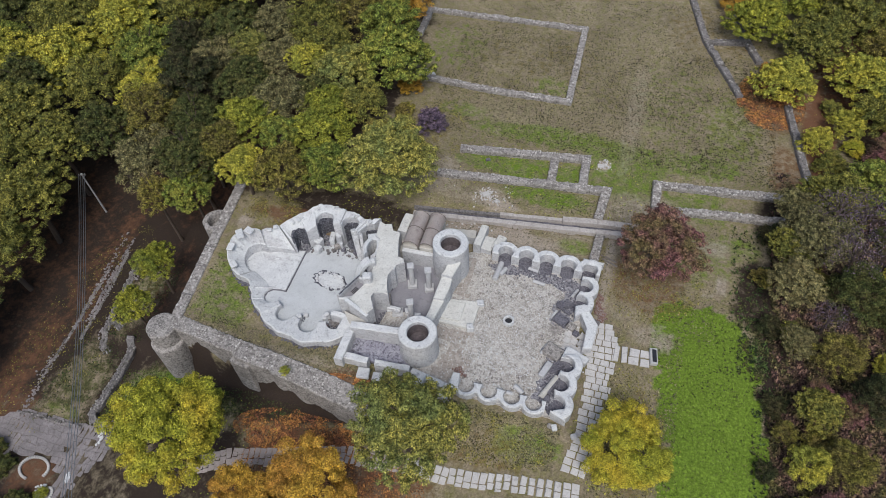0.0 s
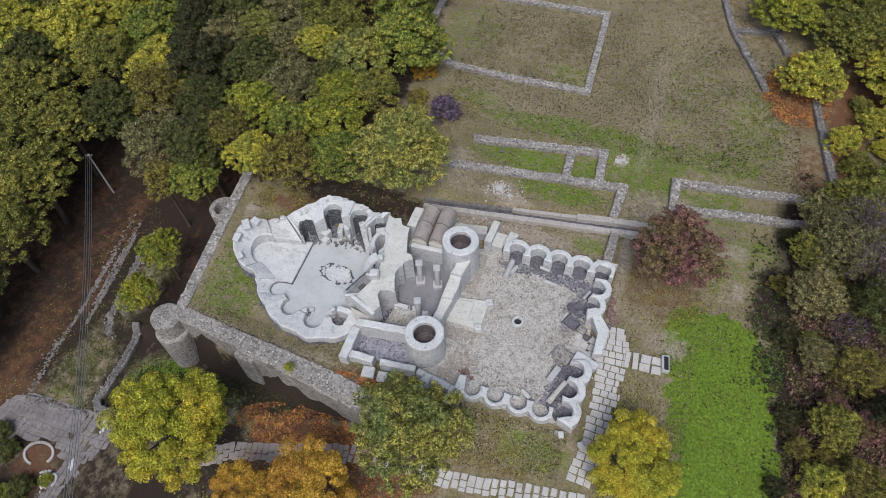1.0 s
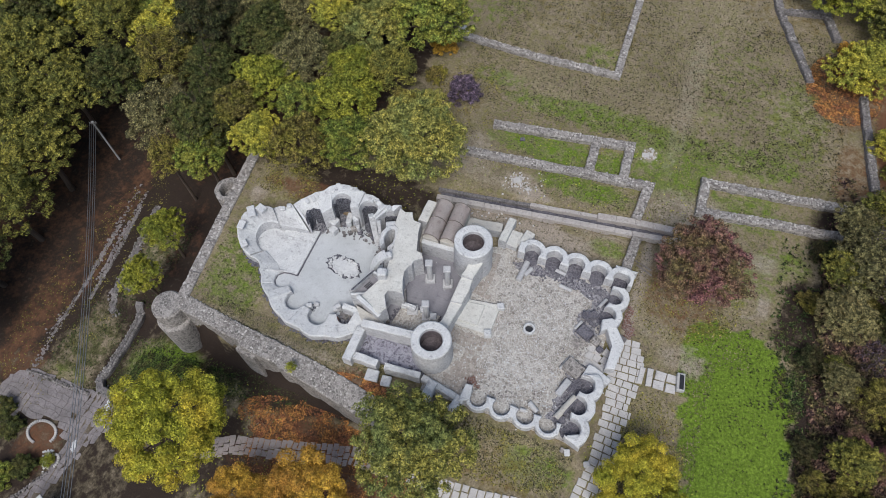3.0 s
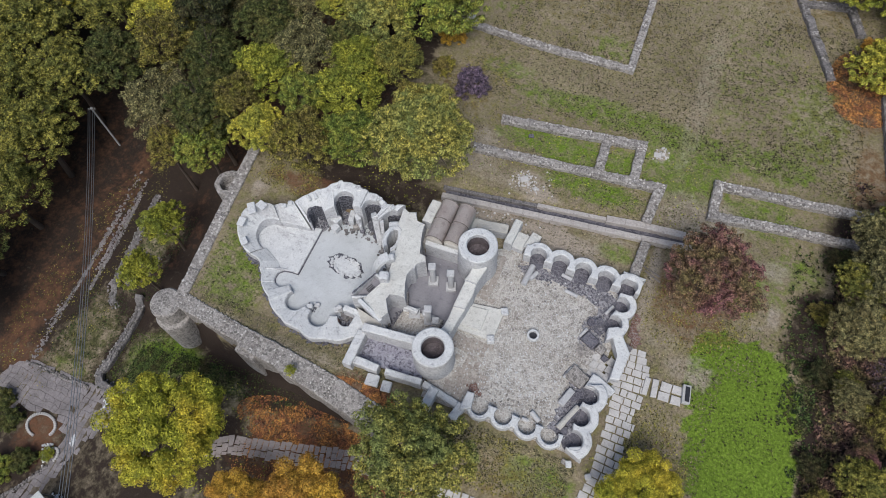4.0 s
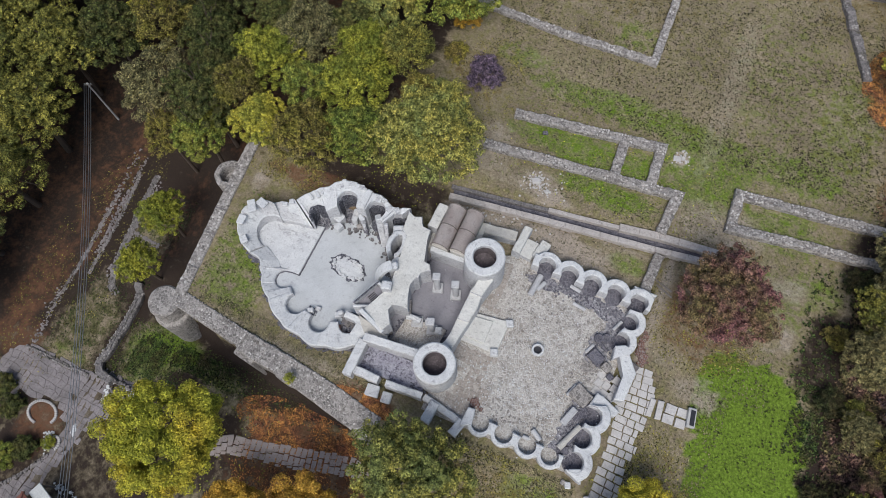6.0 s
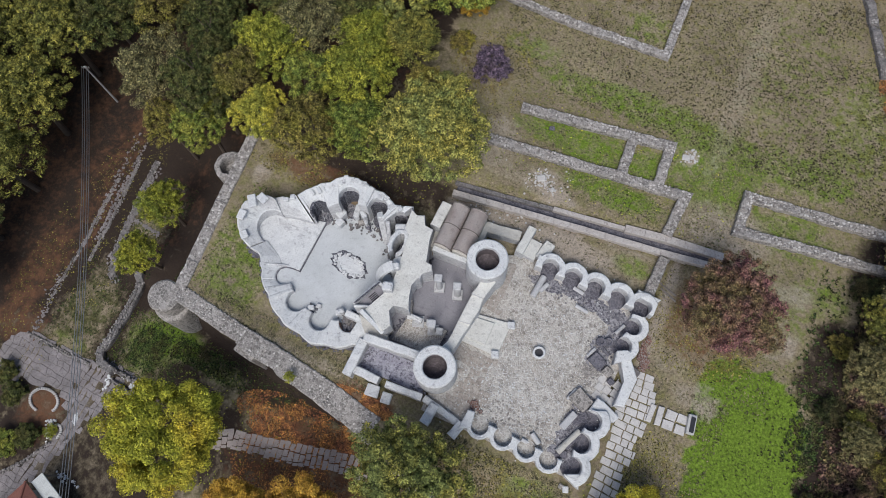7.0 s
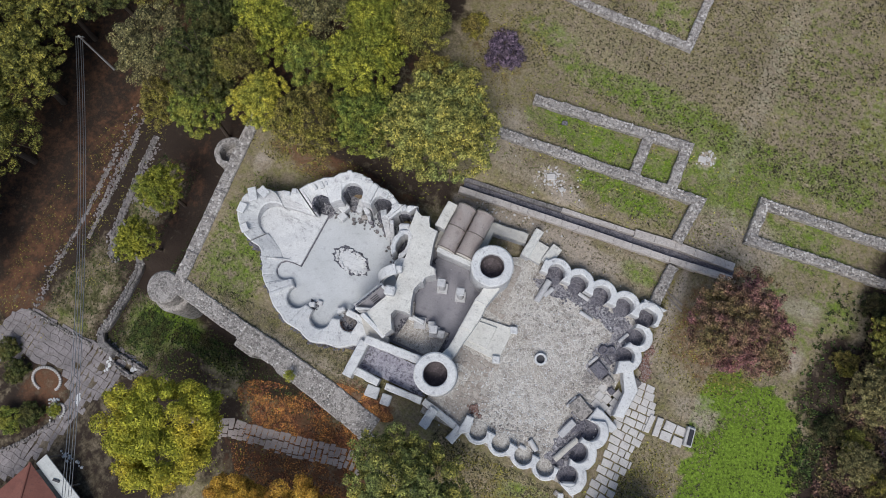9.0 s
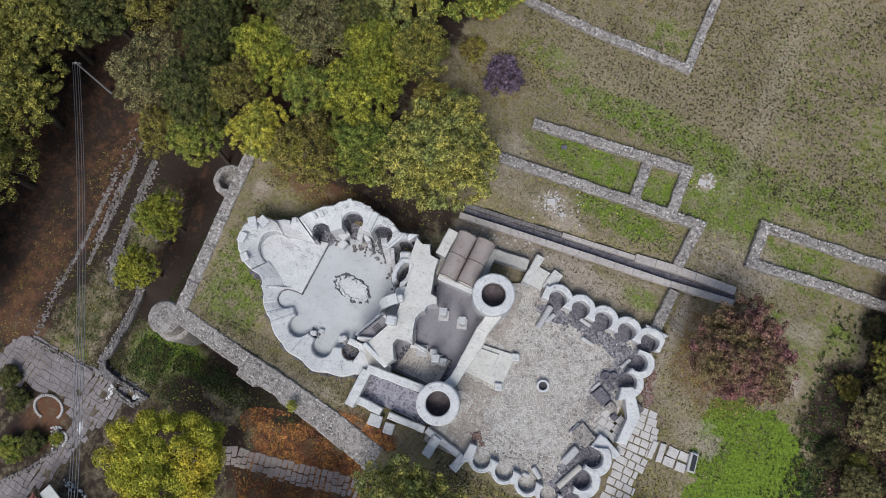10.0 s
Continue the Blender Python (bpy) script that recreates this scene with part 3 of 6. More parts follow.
foundation("low pale rubble footing round a large grassy court", [([(-16.3, 30.5), (-16.4, 34.9), (-8, 35.15), (-0.3, 35.3), (0.0, 24.1), (-7, 24.0), (-15.5, 24.4)], False)], 0.62, 0.35)
foundation("low rubble footing of two rooms beside the wood", [([(9.3, 44.5), (11.4, 36.2), (14.8, 28.6)], False), ([(12.6, 44.5), (15.2, 37.0), (16.4, 34.0)], False), ([(11.5, 36.1), (15.1, 36.9)], False)], 0.62, 0.4, OLD)
foundation("single pale rubble footing beside the wood", [([(18.9, 28.2), (20.4, 19.2)], False)], 0.6, 0.4, OLD)
KERB = masonry("pinkish_grey_kerb", (0.56, 0.52, 0.49), (0.46, 0.42, 0.39), (0.24, 0.20, 0.19), patch=1.2, bump=0.7, blotch=0.4)
kerbs = thing("stone_drain", "long stone drain with pale pinkish kerbs", "drain", kind="structure")
for n, (pts, wide, top) in enumerate((([(-9.6, 7.85), (-3.66, 8.62), (-0.29, 9.05), (4.7, 9.65), (9.0, 10.3)], 0.42, 0.36), ([(-2.9, 9.65), (-0.76, 9.92), (2.0, 10.3)], 0.3, 0.2), ([(2.0, 10.3), (4.66, 10.72), (8.6, 11.05)], 0.52, 0.3), ([(-9.8, 8.7), (-6.0, 9.2), (-2.9, 9.65)], 0.26, 0.1))):
    line = resample(pts, 1.15)
    left, right = sides(line, wide)
    for k in range(len(line) - 1):  # each kerb stone
        bm = bmesh.new()
        slab(bm, [tuple(p) for p in (left[k], right[k], right[k + 1].lerp(right[k], 0.008), left[k + 1].lerp(left[k], 0.008))], -0.6, top + 0.04 * jit(k * 1.7, n * 3.1), 0.02)
        part("kerb_stone", bm, KERB if n != 3 else OLD, kerbs)
foundation("short rubble tie wall with a worn top", [([(5.05, 9.3), (4.95, 6.5)], False)], 0.7, 0.5)
bm = bmesh.new()
strip(bm, [(-9.5, 8.3), (-3, 9.15), (4.6, 10.15), (8.8, 10.7)], 0.66, -0.7, -0.12, rough=0.06)
tagged(part("drain_bed", bm, DARK), "dark bluish stone bed of the drain", "drain bed", kind="structure")


# ---- the courtyard: wall with round niches, floor, well ----
def niche_run(centres, r, ro, out, face=0.32, ends=(0.35, 0.35)):
    """Inner and outer edge of a wall with a row of round niches. out: the way that the wall faces outwards."""
    o = Vector(out).normalized()
    a = Vector((o.y, -o.x))
    if (Vector(centres[-1]) - Vector(centres[0])).dot(a) < 0:
        a = -a
    inner, outer = [], []
    n = 14
    first, last = Vector(centres[0]), Vector(centres[-1])
    half = math.sqrt(r * r - face * face)
    inner.append(first - a * (half + ends[0]) - o * face)
    outer.append(first - a * (half + ends[0]) + o * ro * 0.55)
    for k, c in enumerate(centres):
        c = Vector(c)
        for i in range(n + 1):
            t = i / n
            phi = math.pi + math.asin(face / r) - t * (math.pi + 2 * math.asin(face / r))
            psi = math.radians(148 - t * 116)
            inner.append(c + (a * math.cos(phi) + o * math.sin(phi)) * r)
            outer.append(c + (a * math.cos(psi) + o * math.sin(psi)) * ro)
    inner.append(last + a * (half + ends[1]) - o * face)
    outer.append(last + a * (half + ends[1]) + o * ro * 0.55)
    return inner, outer


def build_courtyard():
    yard = thing("courtyard_wall", "pale lime-capped courtyard wall with round niches", "wall", kind="structure")
    runs = [
        ([(-1.47, 5.45), (0.09, 5.48), (1.67, 5.47), (3.25, 5.46), (4.81, 5.46)], 0.57, 0.98, (0, 1), 1.0, 0.3, (0.5, 0.3)),
        ([(4.72, 4.05), (4.58, 2.66)], 0.55, 0.98, (1, 0.06), 0.9, 0.28, (0.3, 0.2)),
        ([(4.50, -2.45), (4.38, -3.92), (4.40, -5.43)], 0.60, 1.12, (1, -0.04), 0.85, 0.25, (0.1, 0.1)),
        ([(-1.57, -5.55), (-0.02, -5.56), (1.53, -5.58), (2.99, -5.60)], 0.56, 0.82, (0, -1), 0.6, 0.3, (0.4, 0.3)),
    ]
    for n, (cs, r, ro, out, top, face, ends) in enumerate(runs):
        bm = bmesh.new()
        inner, outer = niche_run(cs, r, ro, out, face, ends)
        band(bm, inner, outer, -0.5, [top - 0.01 * n + 0.05 * jit(p.x, p.y, 0.8) for p in inner], rough=0.035, chamfer=0.07)
        part("wall", bm, LIME, yard, face=FACE)
        for c in cs:  # floors of the niches, dark except in the south run
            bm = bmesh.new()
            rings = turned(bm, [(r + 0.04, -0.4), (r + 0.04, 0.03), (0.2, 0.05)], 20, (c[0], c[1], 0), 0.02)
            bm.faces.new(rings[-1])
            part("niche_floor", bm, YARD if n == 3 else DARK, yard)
    for poly, top in (([(5.35, 5.9), (5.75, 6.4), (4.2, 6.45), (4.3, 6.0)], 0.93), ([(4.35, 2.2), (4.45, 1.35), (4.9, 1.75), (5.35, 1.95), (5.4, 2.4), (4.9, 2.5)], 0.9),
                      ([(4.75, 1.7), (5.35, 2.05), (6.1, 1.05), (5.95, -0.85), (5.35, -1.0), (5.45, 0.6)], 0.84), ([(4.1, -1.9), (4.35, -0.95), (4.75, -1.0), (5.95, -1.5), (5.75, -1.95), (5.0, -1.9)], 0.55),
                      ([(4.2, -6.1), (5.2, -6.45), (4.95, -5.6), (4.3, -5.9)], 0.8), ([(-2.6, -5.0), (-2.15, -4.95), (-2.0, -5.9), (-2.7, -6.3)], 0.75)):
        bm = bmesh.new()
        slab(bm, poly[::-1], -0.4, top, 0.06)
        part("pier", bm, LIME, yard, face=FACE)
    bm = bmesh.new()
    slab(bm, [(-5.3, -6.2), (4.5, -6.1), (4.9, 0), (5.2, 5.9), (-3.2, 5.9), (-5.3, 4.9)], -0.4, 0.0)
    tagged(part("courtyard_floor", bm, YARD), "pale rubble courtyard floor with mortar joints", "floor", kind="structure")
    r = random.Random(17)
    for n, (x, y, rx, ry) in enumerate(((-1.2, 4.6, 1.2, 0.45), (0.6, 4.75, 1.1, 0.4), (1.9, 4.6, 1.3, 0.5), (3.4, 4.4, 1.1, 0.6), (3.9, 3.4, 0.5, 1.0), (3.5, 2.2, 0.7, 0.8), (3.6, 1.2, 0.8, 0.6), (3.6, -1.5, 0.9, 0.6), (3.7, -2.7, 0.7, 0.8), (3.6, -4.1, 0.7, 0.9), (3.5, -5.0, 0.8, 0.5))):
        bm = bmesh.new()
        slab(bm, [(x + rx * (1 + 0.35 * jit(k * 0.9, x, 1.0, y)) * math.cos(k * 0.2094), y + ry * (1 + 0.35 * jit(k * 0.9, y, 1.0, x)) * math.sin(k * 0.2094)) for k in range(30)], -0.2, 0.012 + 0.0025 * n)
        tagged(part("damp_floor_patch", bm, DARK_MOTTLE), "dark mottled stone floor along the niche wall", "floor", kind="structure")
    well = thing("well_head", "small round white well head with a dark shaft", "well", at=(0, 0, 0))
    bm = bmesh.new()
    turned(bm, [(0.40, -0.02), (0.40, 0.30), (0.37, 0.35), (0.29, 0.35), (0.26, 0.30), (0.26, -0.3)], 28, (0, 0.15, 0), 0.01)
    part("ring", bm, LIME, well)
    # dark disc added in place of the shaded depth of the hole
    bm = bmesh.new()
    rings = turned(bm, [(0.27, 0.10), (0.05, 0.09)], 20, (0, 0.15, 0))
    bm.faces.new(rings[-1])
    part("cover", bm, GRATE, well, "dark disc standing for the shaded depth of the shaft")


build_courtyard()


# ---- the two round towers ----
def round_tower(x, y, top):
    ob = thing("round_tower", "hollow round white tower stump with a broad rim", "tower", "round towers")
    bm = bmesh.new()
    turned(bm, [(1.36, -0.4), (1.34, 0.6), (1.30, top - 0.08), (1.22, top), (0.80, top), (0.74, top - 0.06), (0.73, top - 0.35)], 40, (x, y, 0), 0.03)
    part("drum", bm, LIME, ob, face=FACE)
    bm = bmesh.new()
    rings = turned(bm, [(0.76, top - 0.33), (0.72, top - 0.36), (0.71, top - 1.3), (0.1, top - 1.35)], 24, (x, y, 0))
    bm.faces.new(rings[-1])
    part("shaft_lining", bm, SHAFT, ob, "dark masonry inside the shaft")
    return ob


round_tower(-5.40, -3.70, 2.6)
round_tower(-5.22, 3.62, 3.2)

# ---- the rotunda ----
CENTRE = Vector((-14.0, 0.15))
FLOOR_Z = -0.42
NICHES = [(-16.95, 2.6, 0.56), (-15.35, 4.05, 0.68), (-13.25, 4.15, 0.65), (-11.6, 3.95, 0.58), (-17.4, -2.1, 0.68), (-15.75, -3.35, 0.72), (-13.75, -3.85, 0.69), (-11.9, -3.25, 0.62)]
NORTH_RIM = [(-10.9, 5.2), (-12.28, 4.75), (-12.87, 5.05), (-13.38, 5.25), (-13.89, 5.2), (-14.82, 5.4), (-15.3, 5.4), (-16.09, 5.28), (-16.71, 4.85), (-16.95, 4.5), (-17.6, 4.16), (-18.37, 3.35), (-18.78, 2.76)]
SOUTH_RIM = [(-19.5, -1.6), (-19.15, -2.2), (-18.59, -2.96), (-17.88, -3.66), (-17.17, -4.2), (-16.41, -4.75), (-15.82, -5.02), (-14.94, -5.12), (-14.18, -5.34), (-13.51, -5.4), (-12.61, -5.2), (-11.72, -4.9), (-10.91, -4.46), (-10.5, -3.9)]


def reach(theta, base):
    """How far from the centre the union of a disc and the niche discs goes in one direction."""
    d = Vector((math.cos(theta), math.sin(theta)))
    best = base
    for x, y, r in NICHES:
        c = Vector((x, y)) - CENTRE
        k = c.dot(d)
        h = r * r - (c - d * k).length_squared
        if k > 0 and h > 0:
            best = max(best, k + math.sqrt(h))
    return best


def rim_at(rim, theta):
    """Where a ray from the centre meets the outer rim."""
    d = Vector((math.cos(theta), math.sin(theta)))
    for a, b in zip(rim, rim[1:]):
        a, b = Vector(a) - CENTRE, Vector(b) - CENTRE
        e = b - a
        det = d.x * -e.y + e.x * d.y
        if abs(det) > 1e-6:
            k = (a.x * -e.y + e.x * a.y) / det
            u = (d.x * a.y - d.y * a.x) / det
            if k > 0 and -0.001 <= u <= 1.001:
                return k
    return (Vector(rim[0]) - CENTRE).length


def build_rotunda():
    ob = thing("rotunda", "ruined white rotunda with round niches and a western apse", "ruin", kind="structure")
    for rim, lo, hi, count in ((NORTH_RIM, 60, 150.5, 150), (SOUTH_RIM, 203, 306, 150)):
        inner, outer, tops = [], [], []
        north = lo < 100
        for i in range(count + 1):
            deg = lo + (hi - lo) * i / count
            th = radians(deg)
            d = Vector((math.cos(th), math.sin(th)))
            a, b = reach(th, 3.72 if north else 3.78), rim_at(rim, th)
            b += 0.14 * abs(math.sin(radians(deg) * 9.5)) - 0.05 if not north else 0.10 * round(1.5 * jit(deg * 0.11, 3))
            inner.append(CENTRE + d * a)
            outer.append(CENTRE + d * max(b, a + 0.3))
            if north:
                t = along([(60, 2.35), (90, 2.25), (118, 2.3), (134, 1.95), (151, 1.75)], deg) + 0.14 * round(1.6 * jit(deg * 0.07, 2, 1.0, 3.0))
                tops.append((t - along([(60, 0.1), (110, 0.1), (128, 0.35), (151, 0.9)], deg), t))
            else:
                t = along([(203, 0.22), (225, 0.3), (270, 0.34), (306, 0.5)], deg) + 0.05 * round(1.6 * jit(deg * 0.08, 8, 1.0, 1.0))
                tops.append((t - along([(203, 0.45), (225, 0.3), (240, 0.2), (306, 0.1)], deg), t))
        bm = bmesh.new()
        band(bm, inner, outer, -0.9, tops, rough=0.025, chamfer=0.08, seed=lo, batter=0.06)
        part("wall", bm, LIME, ob, face=FACE)
    # the apse: the stump of its half dome slopes from a high rim down to the floor
    rim = [(-18.75, 2.75), (-19.0, 2.45), (-19.45, 2.3), (-19.95, 2.05), (-20.28, 1.85)]
    foot = [(-17.35, 1.95), (-17.8, 1.85), (-18.4, 1.78), (-19.0, 1.66), (-19.5, 1.55)]
    heights = [(0.25, 1.95), (0.3, 1.75), (0.35, 1.9), (0.4, 1.75), (0.4, 1.8)]
    bm = bmesh.new()
    band(bm, foot, rim, -0.9, heights, rough=0.05, chamfer=0.06, seed=3)
    part("apse_wall", bm, LIME, ob, face=FACE)
    inner, outer, tops = [], [], []
    for i in range(43):
        deg = 82 + 178 * i / 42
        a = radians(deg)
        inner.append(Vector((-19.65 + 1.12 * math.cos(a), 0.45 + 1.08 * math.sin(a))))
        outer.append(Vector((-20.05 + 1.72 * math.cos(a), 0.22 + 1.72 * math.sin(a))))
        t = along([(82, 2.1), (150, 2.0), (178, 1.7), (205, 1.25), (230, 0.8), (260, 0.45)], deg) - (0.12 if 128 < deg < 150 or 170 < deg < 186 or 215 < deg < 232 else 0)
        tops.append((along([(82, 0.75), (150, 0.75), (200, 0.35), (260, 0.0)], deg), t))
    bm = bmesh.new()
    band(bm, inner, outer, -0.9, tops, rough=0.02, chamfer=0.1, batter=0.05)
    part("apse_wall", bm, LIME, ob, face=FACE)
    bm = bmesh.new()
    band(bm, [(-19.7, -0.5), (-19.1, -0.75), (-18.4, -1.05), (-18.0, -1.5)], [(-20.25, -1.5), (-19.75, -1.55), (-19.45, -1.7), (-19.2, -2.05)], -0.9, [(-0.1, 0.45), (-0.2, 0.36), (-0.24, 0.3), (-0.2, 0.25)], rough=0.05, chamfer=0.06, seed=9)
    part("apse_wall", bm, LIME, ob, face=FACE)
    for x, y, sx, sy, z, turn in ((-21.15, 1.15, 0.55, 0.9, 1.93, 40), (-20.55, 1.6, 0.7, 0.55, 2.0, -15), (-21.5, 0.1, 0.5, 0.7, 1.55, 4), (-20.95, -0.95, 0.55, 0.5, 0.86, -40), (-19.2, 2.2, 0.4, 0.3, 1.8, 20), (-18.85, 2.55, 0.35, 0.35, 1.85, 30)):
        bm = bmesh.new()
        block(bm, x, y, z - 0.12, sx, sy, 0.2, turn, 0.04, 0.06, seed=x)
        part("cap_slab", bm, LIME, ob, face=FACE)
    bm = bmesh.new()
    slab(bm, [(-16.72, 2.42), (-17.3, 2.3), (-17.6, 2.0), (-19.4, 1.75), (-20.6, 1.3), (-20.9, 0.3), (-20.5, -0.5), (-19.6, -0.95), (-18.4, -1.4), (-17.95, -1.66), (-17.7, -1.5), (-17.25, -1.42), (-16.72, -1.4)], -0.8, -0.27, 0.03)
    part("podium", bm, LIME, ob, "raised pale floor of the apse with a dark step edge", FACE)
    r = random.Random(88)
    for k in range(15):  # bare bricks that show through the apse floor
        x, y = r.uniform(-19.6, -17.6), 1.25 + r.uniform(-0.45, 0.25)
        bm = bmesh.new()
        block(bm, x, y - (x + 19.6) * 0.05, -0.29, r.uniform(0.2, 0.42), 0.1, 0.045, 4 + r.uniform(-8, 8), 0.01, 0.02, seed=k)
        part("bare_brick", bm, FACE, ob)
    bm = bmesh.new()
    slab(bm, [(CENTRE.x + (reach(radians(d), 3.9) + 0.1) * math.cos(radians(d)), CENTRE.y + (reach(radians(d), 3.9) + 0.1) * math.sin(radians(d))) for d in range(0, 360, 3)], -0.9, FLOOR_Z)
    part("floor", bm, FLOOR, ob, "smooth pale mortar floor")
    # dark strip that paints the shade along the podium step and niche edge
    bm = bmesh.new()
    strip(bm, [(-16.68, 2.42), (-16.68, -1.42), (-17.2, -1.45), (-17.7, -1.55), (-18.02, -1.85), (-18.05, -2.3), (-17.85, -2.65)], 0.085, -0.6, FLOOR_Z + 0.05, rough=0.03, chamfer=0.01)
    part("damp_joint", bm, DARK, ob, "dark strip for the shade along the step")
    # a lighter island of rough stone in the middle of the floor
    bm = bmesh.new()
    turn = Matrix.Rotation(radians(-8), 2)
    poly = [Vector((-13.92, 0.4)) + turn @ Vector(((1.34 + 0.42 * jit(k * 0.73, 2.2, 1.0)) * math.cos(k * 0.1309), (0.80 + 0.3 * jit(k * 0.81, 4.2, 1.0)) * math.sin(k * 0.1309))) for k in range(48)]
    slab(bm, [tuple(p) for p in poly], -0.7, FLOOR_Z + 0.02, 0.02)
    part("broken_floor_patch", bm, NICHE, ob, "dark ragged hole edge in the floor")
    bm = bmesh.new()
    slab(bm, [(-13.78 + (p.x + 13.92) * (0.78 + 0.16 * jit(i, 5.5, 0.9)), 0.36 + (p.y - 0.4) * (0.74 + 0.22 * jit(i, 1.5, 0.9))) for i, p in enumerate(poly)], -0.7, FLOOR_Z + 0.06, 0.02)
    part("floor_island", bm, LIME, ob, "pale rough stone island in the floor")
    for k in range(34):
        a = k * 0.185 + r.uniform(-0.05, 0.05)
        bm = bmesh.new()
        block(bm, -13.85 + 1.12 * math.cos(a) * r.uniform(0.85, 1.1), 0.37 + 0.64 * math.sin(a) * r.uniform(0.85, 1.1) - 0.1 * math.cos(a), FLOOR_Z, r.uniform(0.14, 0.3), r.uniform(0.1, 0.2), r.uniform(0.08, 0.16), r.uniform(0, 180), 0.02, 0.04, seed=k)
        part("edge_stone", bm, LIME if k % 3 else FACE, ob)
    for n, (x, y, rad) in enumerate(NICHES):
        if n in (4, 5, 6):
            continue
        bm = bmesh.new()  # lining and floor whose dark colour carries stains and the niche's shadow
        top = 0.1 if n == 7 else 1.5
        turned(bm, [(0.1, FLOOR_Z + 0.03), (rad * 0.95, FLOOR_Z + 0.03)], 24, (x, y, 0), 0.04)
        part("niche_floor", bm, NICHE if n in (2, 3) else DARK_MOTTLE, ob)
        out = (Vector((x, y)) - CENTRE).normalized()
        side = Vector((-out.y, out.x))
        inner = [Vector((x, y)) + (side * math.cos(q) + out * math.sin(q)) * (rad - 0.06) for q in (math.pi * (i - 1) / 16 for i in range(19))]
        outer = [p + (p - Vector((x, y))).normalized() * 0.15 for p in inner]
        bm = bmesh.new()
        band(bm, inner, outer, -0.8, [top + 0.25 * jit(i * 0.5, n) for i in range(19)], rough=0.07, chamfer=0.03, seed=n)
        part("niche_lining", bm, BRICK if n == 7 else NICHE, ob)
    # remains of the arcade on the east side
    for x, y, long, wide, top, turn in ((-11.3, 3.55, 0.75, 0.5, 2.0, 25), (-10.4, 0.9, 0.62, 0.55, 2.75, 30), (-10.15, -0.5, 0.62, 0.58, 2.95, 15), (-12.75, -2.75, 0.4, 0.4, 0.3, 40), (-15.9, 3.3, 0.55, 0.6, 0.35, -20), (-14.3, 3.65, 0.35, 0.6, 1.1, 60), (-14.0, 3.4, 0.3, 0.35, 0.5, 20)):
        bm = bmesh.new()
        block(bm, x, y, -0.6, long, wide, top + 0.6, turn, 0.09, 0.10, seed=x)
        part("pier", bm, LIME, ob, face=FACE)
    # a leaning pair of shafts, the horseshoe of a lost niche and the crypt beside it
    for (x0, y0, z0), (x1, y1, z1), w in (((-12.35, 2.95, -0.45), (-13.0, 3.85, 1.75), 0.42), ((-11.95, 2.75, -0.45), (-12.25, 3.55, 1.85), 0.26), ((-11.55, 2.2, -0.45), (-11.45, 3.3, 1.95), 0.22), ((-11.6, -2.2, 2.45), (-10.8, -0.45, 2.5), 0.1), ((-11.05, -2.5, 2.35), (-9.3, -3.1, 1.9), 0.3)):
        a, b = Vector((x0, y0, z0)), Vector((x1, y1, z1))
        bm = bmesh.new()
        block(bm, 0, 0, -0.05, w, w * 1.25, (b - a).length + 0.1, 0, 0.04, 0.05, seed=x0)
        bmesh.ops.transform(bm, matrix=Matrix.Translation(a) @ (b - a).to_track_quat("Z", "Y").to_matrix().to_4x4(), verts=bm.verts)
        part("fallen_beam", bm, NICHE if w < 0.15 else LIME, ob, face=None if w < 0.15 else FACE)
    inner, outer = [], []
    for i in range(25):
        q = radians(-70 + 320 * i / 24)
        inner.append((-10.98 + 0.30 * math.cos(q), 2.55 + 0.66 * math.sin(q)))
        outer.append((-10.98 + 0.60 * math.cos(q), 2.55 + 0.98 * math.sin(q)))
    bm = bmesh.new()
    band(bm, inner, outer, -0.6, [1.9 + 0.35 * smooth(4, 20, i) for i in range(25)], rough=0.06, chamfer=0.06, seed=4)
    part("horseshoe_wall", bm, LIME, ob, face=FACE)
    # near-black slab stands in for the shade inside the hollow
    bm = bmesh.new()
    slab(bm, [(-11.35, 1.8), (-10.6, 1.8), (-10.6, 3.3), (-11.35, 3.3)], -0.6, 0.3)
    part("horseshoe_floor", bm, NICHE, ob)
    for (x0, y0), (x1, y1), top, wide in (((-11.35, 0.15), (-10.45, 0.85), 2.6, 0.62), ((-10.85, 1.35), (-10.3, 1.6), 1.7, 0.5)):
        bm = bmesh.new()
        a, b = Vector((x0, y0, -0.5)), Vector((x1, y1, top))
        run = Vector((x1 - x0, y1 - y0, 0))
        side = Vector((-run.y, run.x, 0)).normalized() * wide / 2
        low, high = [], []
        for k in range(11):
            e = math.pi / 2 * k / 10
            p = a + run * (1 - math.cos(e)) + Vector((0, 0, (top + 0.5) * math.sin(e)))
            nrm = (run.normalized() * -math.cos(e) + Vector((0, 0, math.sin(e)))) * 0.26
            low.append((bm.verts.new(p - side), bm.verts.new(p + side)))
            high.append((bm.verts.new(p - side + nrm), bm.verts.new(p + side + nrm)))
        for k in range(10):
            for q in ((low[k][0], low[k][1], low[k + 1][1], low[k + 1][0]), (high[k][0], high[k + 1][0], high[k + 1][1], high[k][1]), (low[k][0], low[k + 1][0], high[k + 1][0], high[k][0]), (low[k][1], high[k][1], high[k + 1][1], low[k + 1][1])):
                bm.faces.new(q)
        for k in (0, 10):
            bm.faces.new((low[k][0], high[k][0], high[k][1], low[k][1]))
        part("arch", bm, LIME, ob)
    bm = bmesh.new()
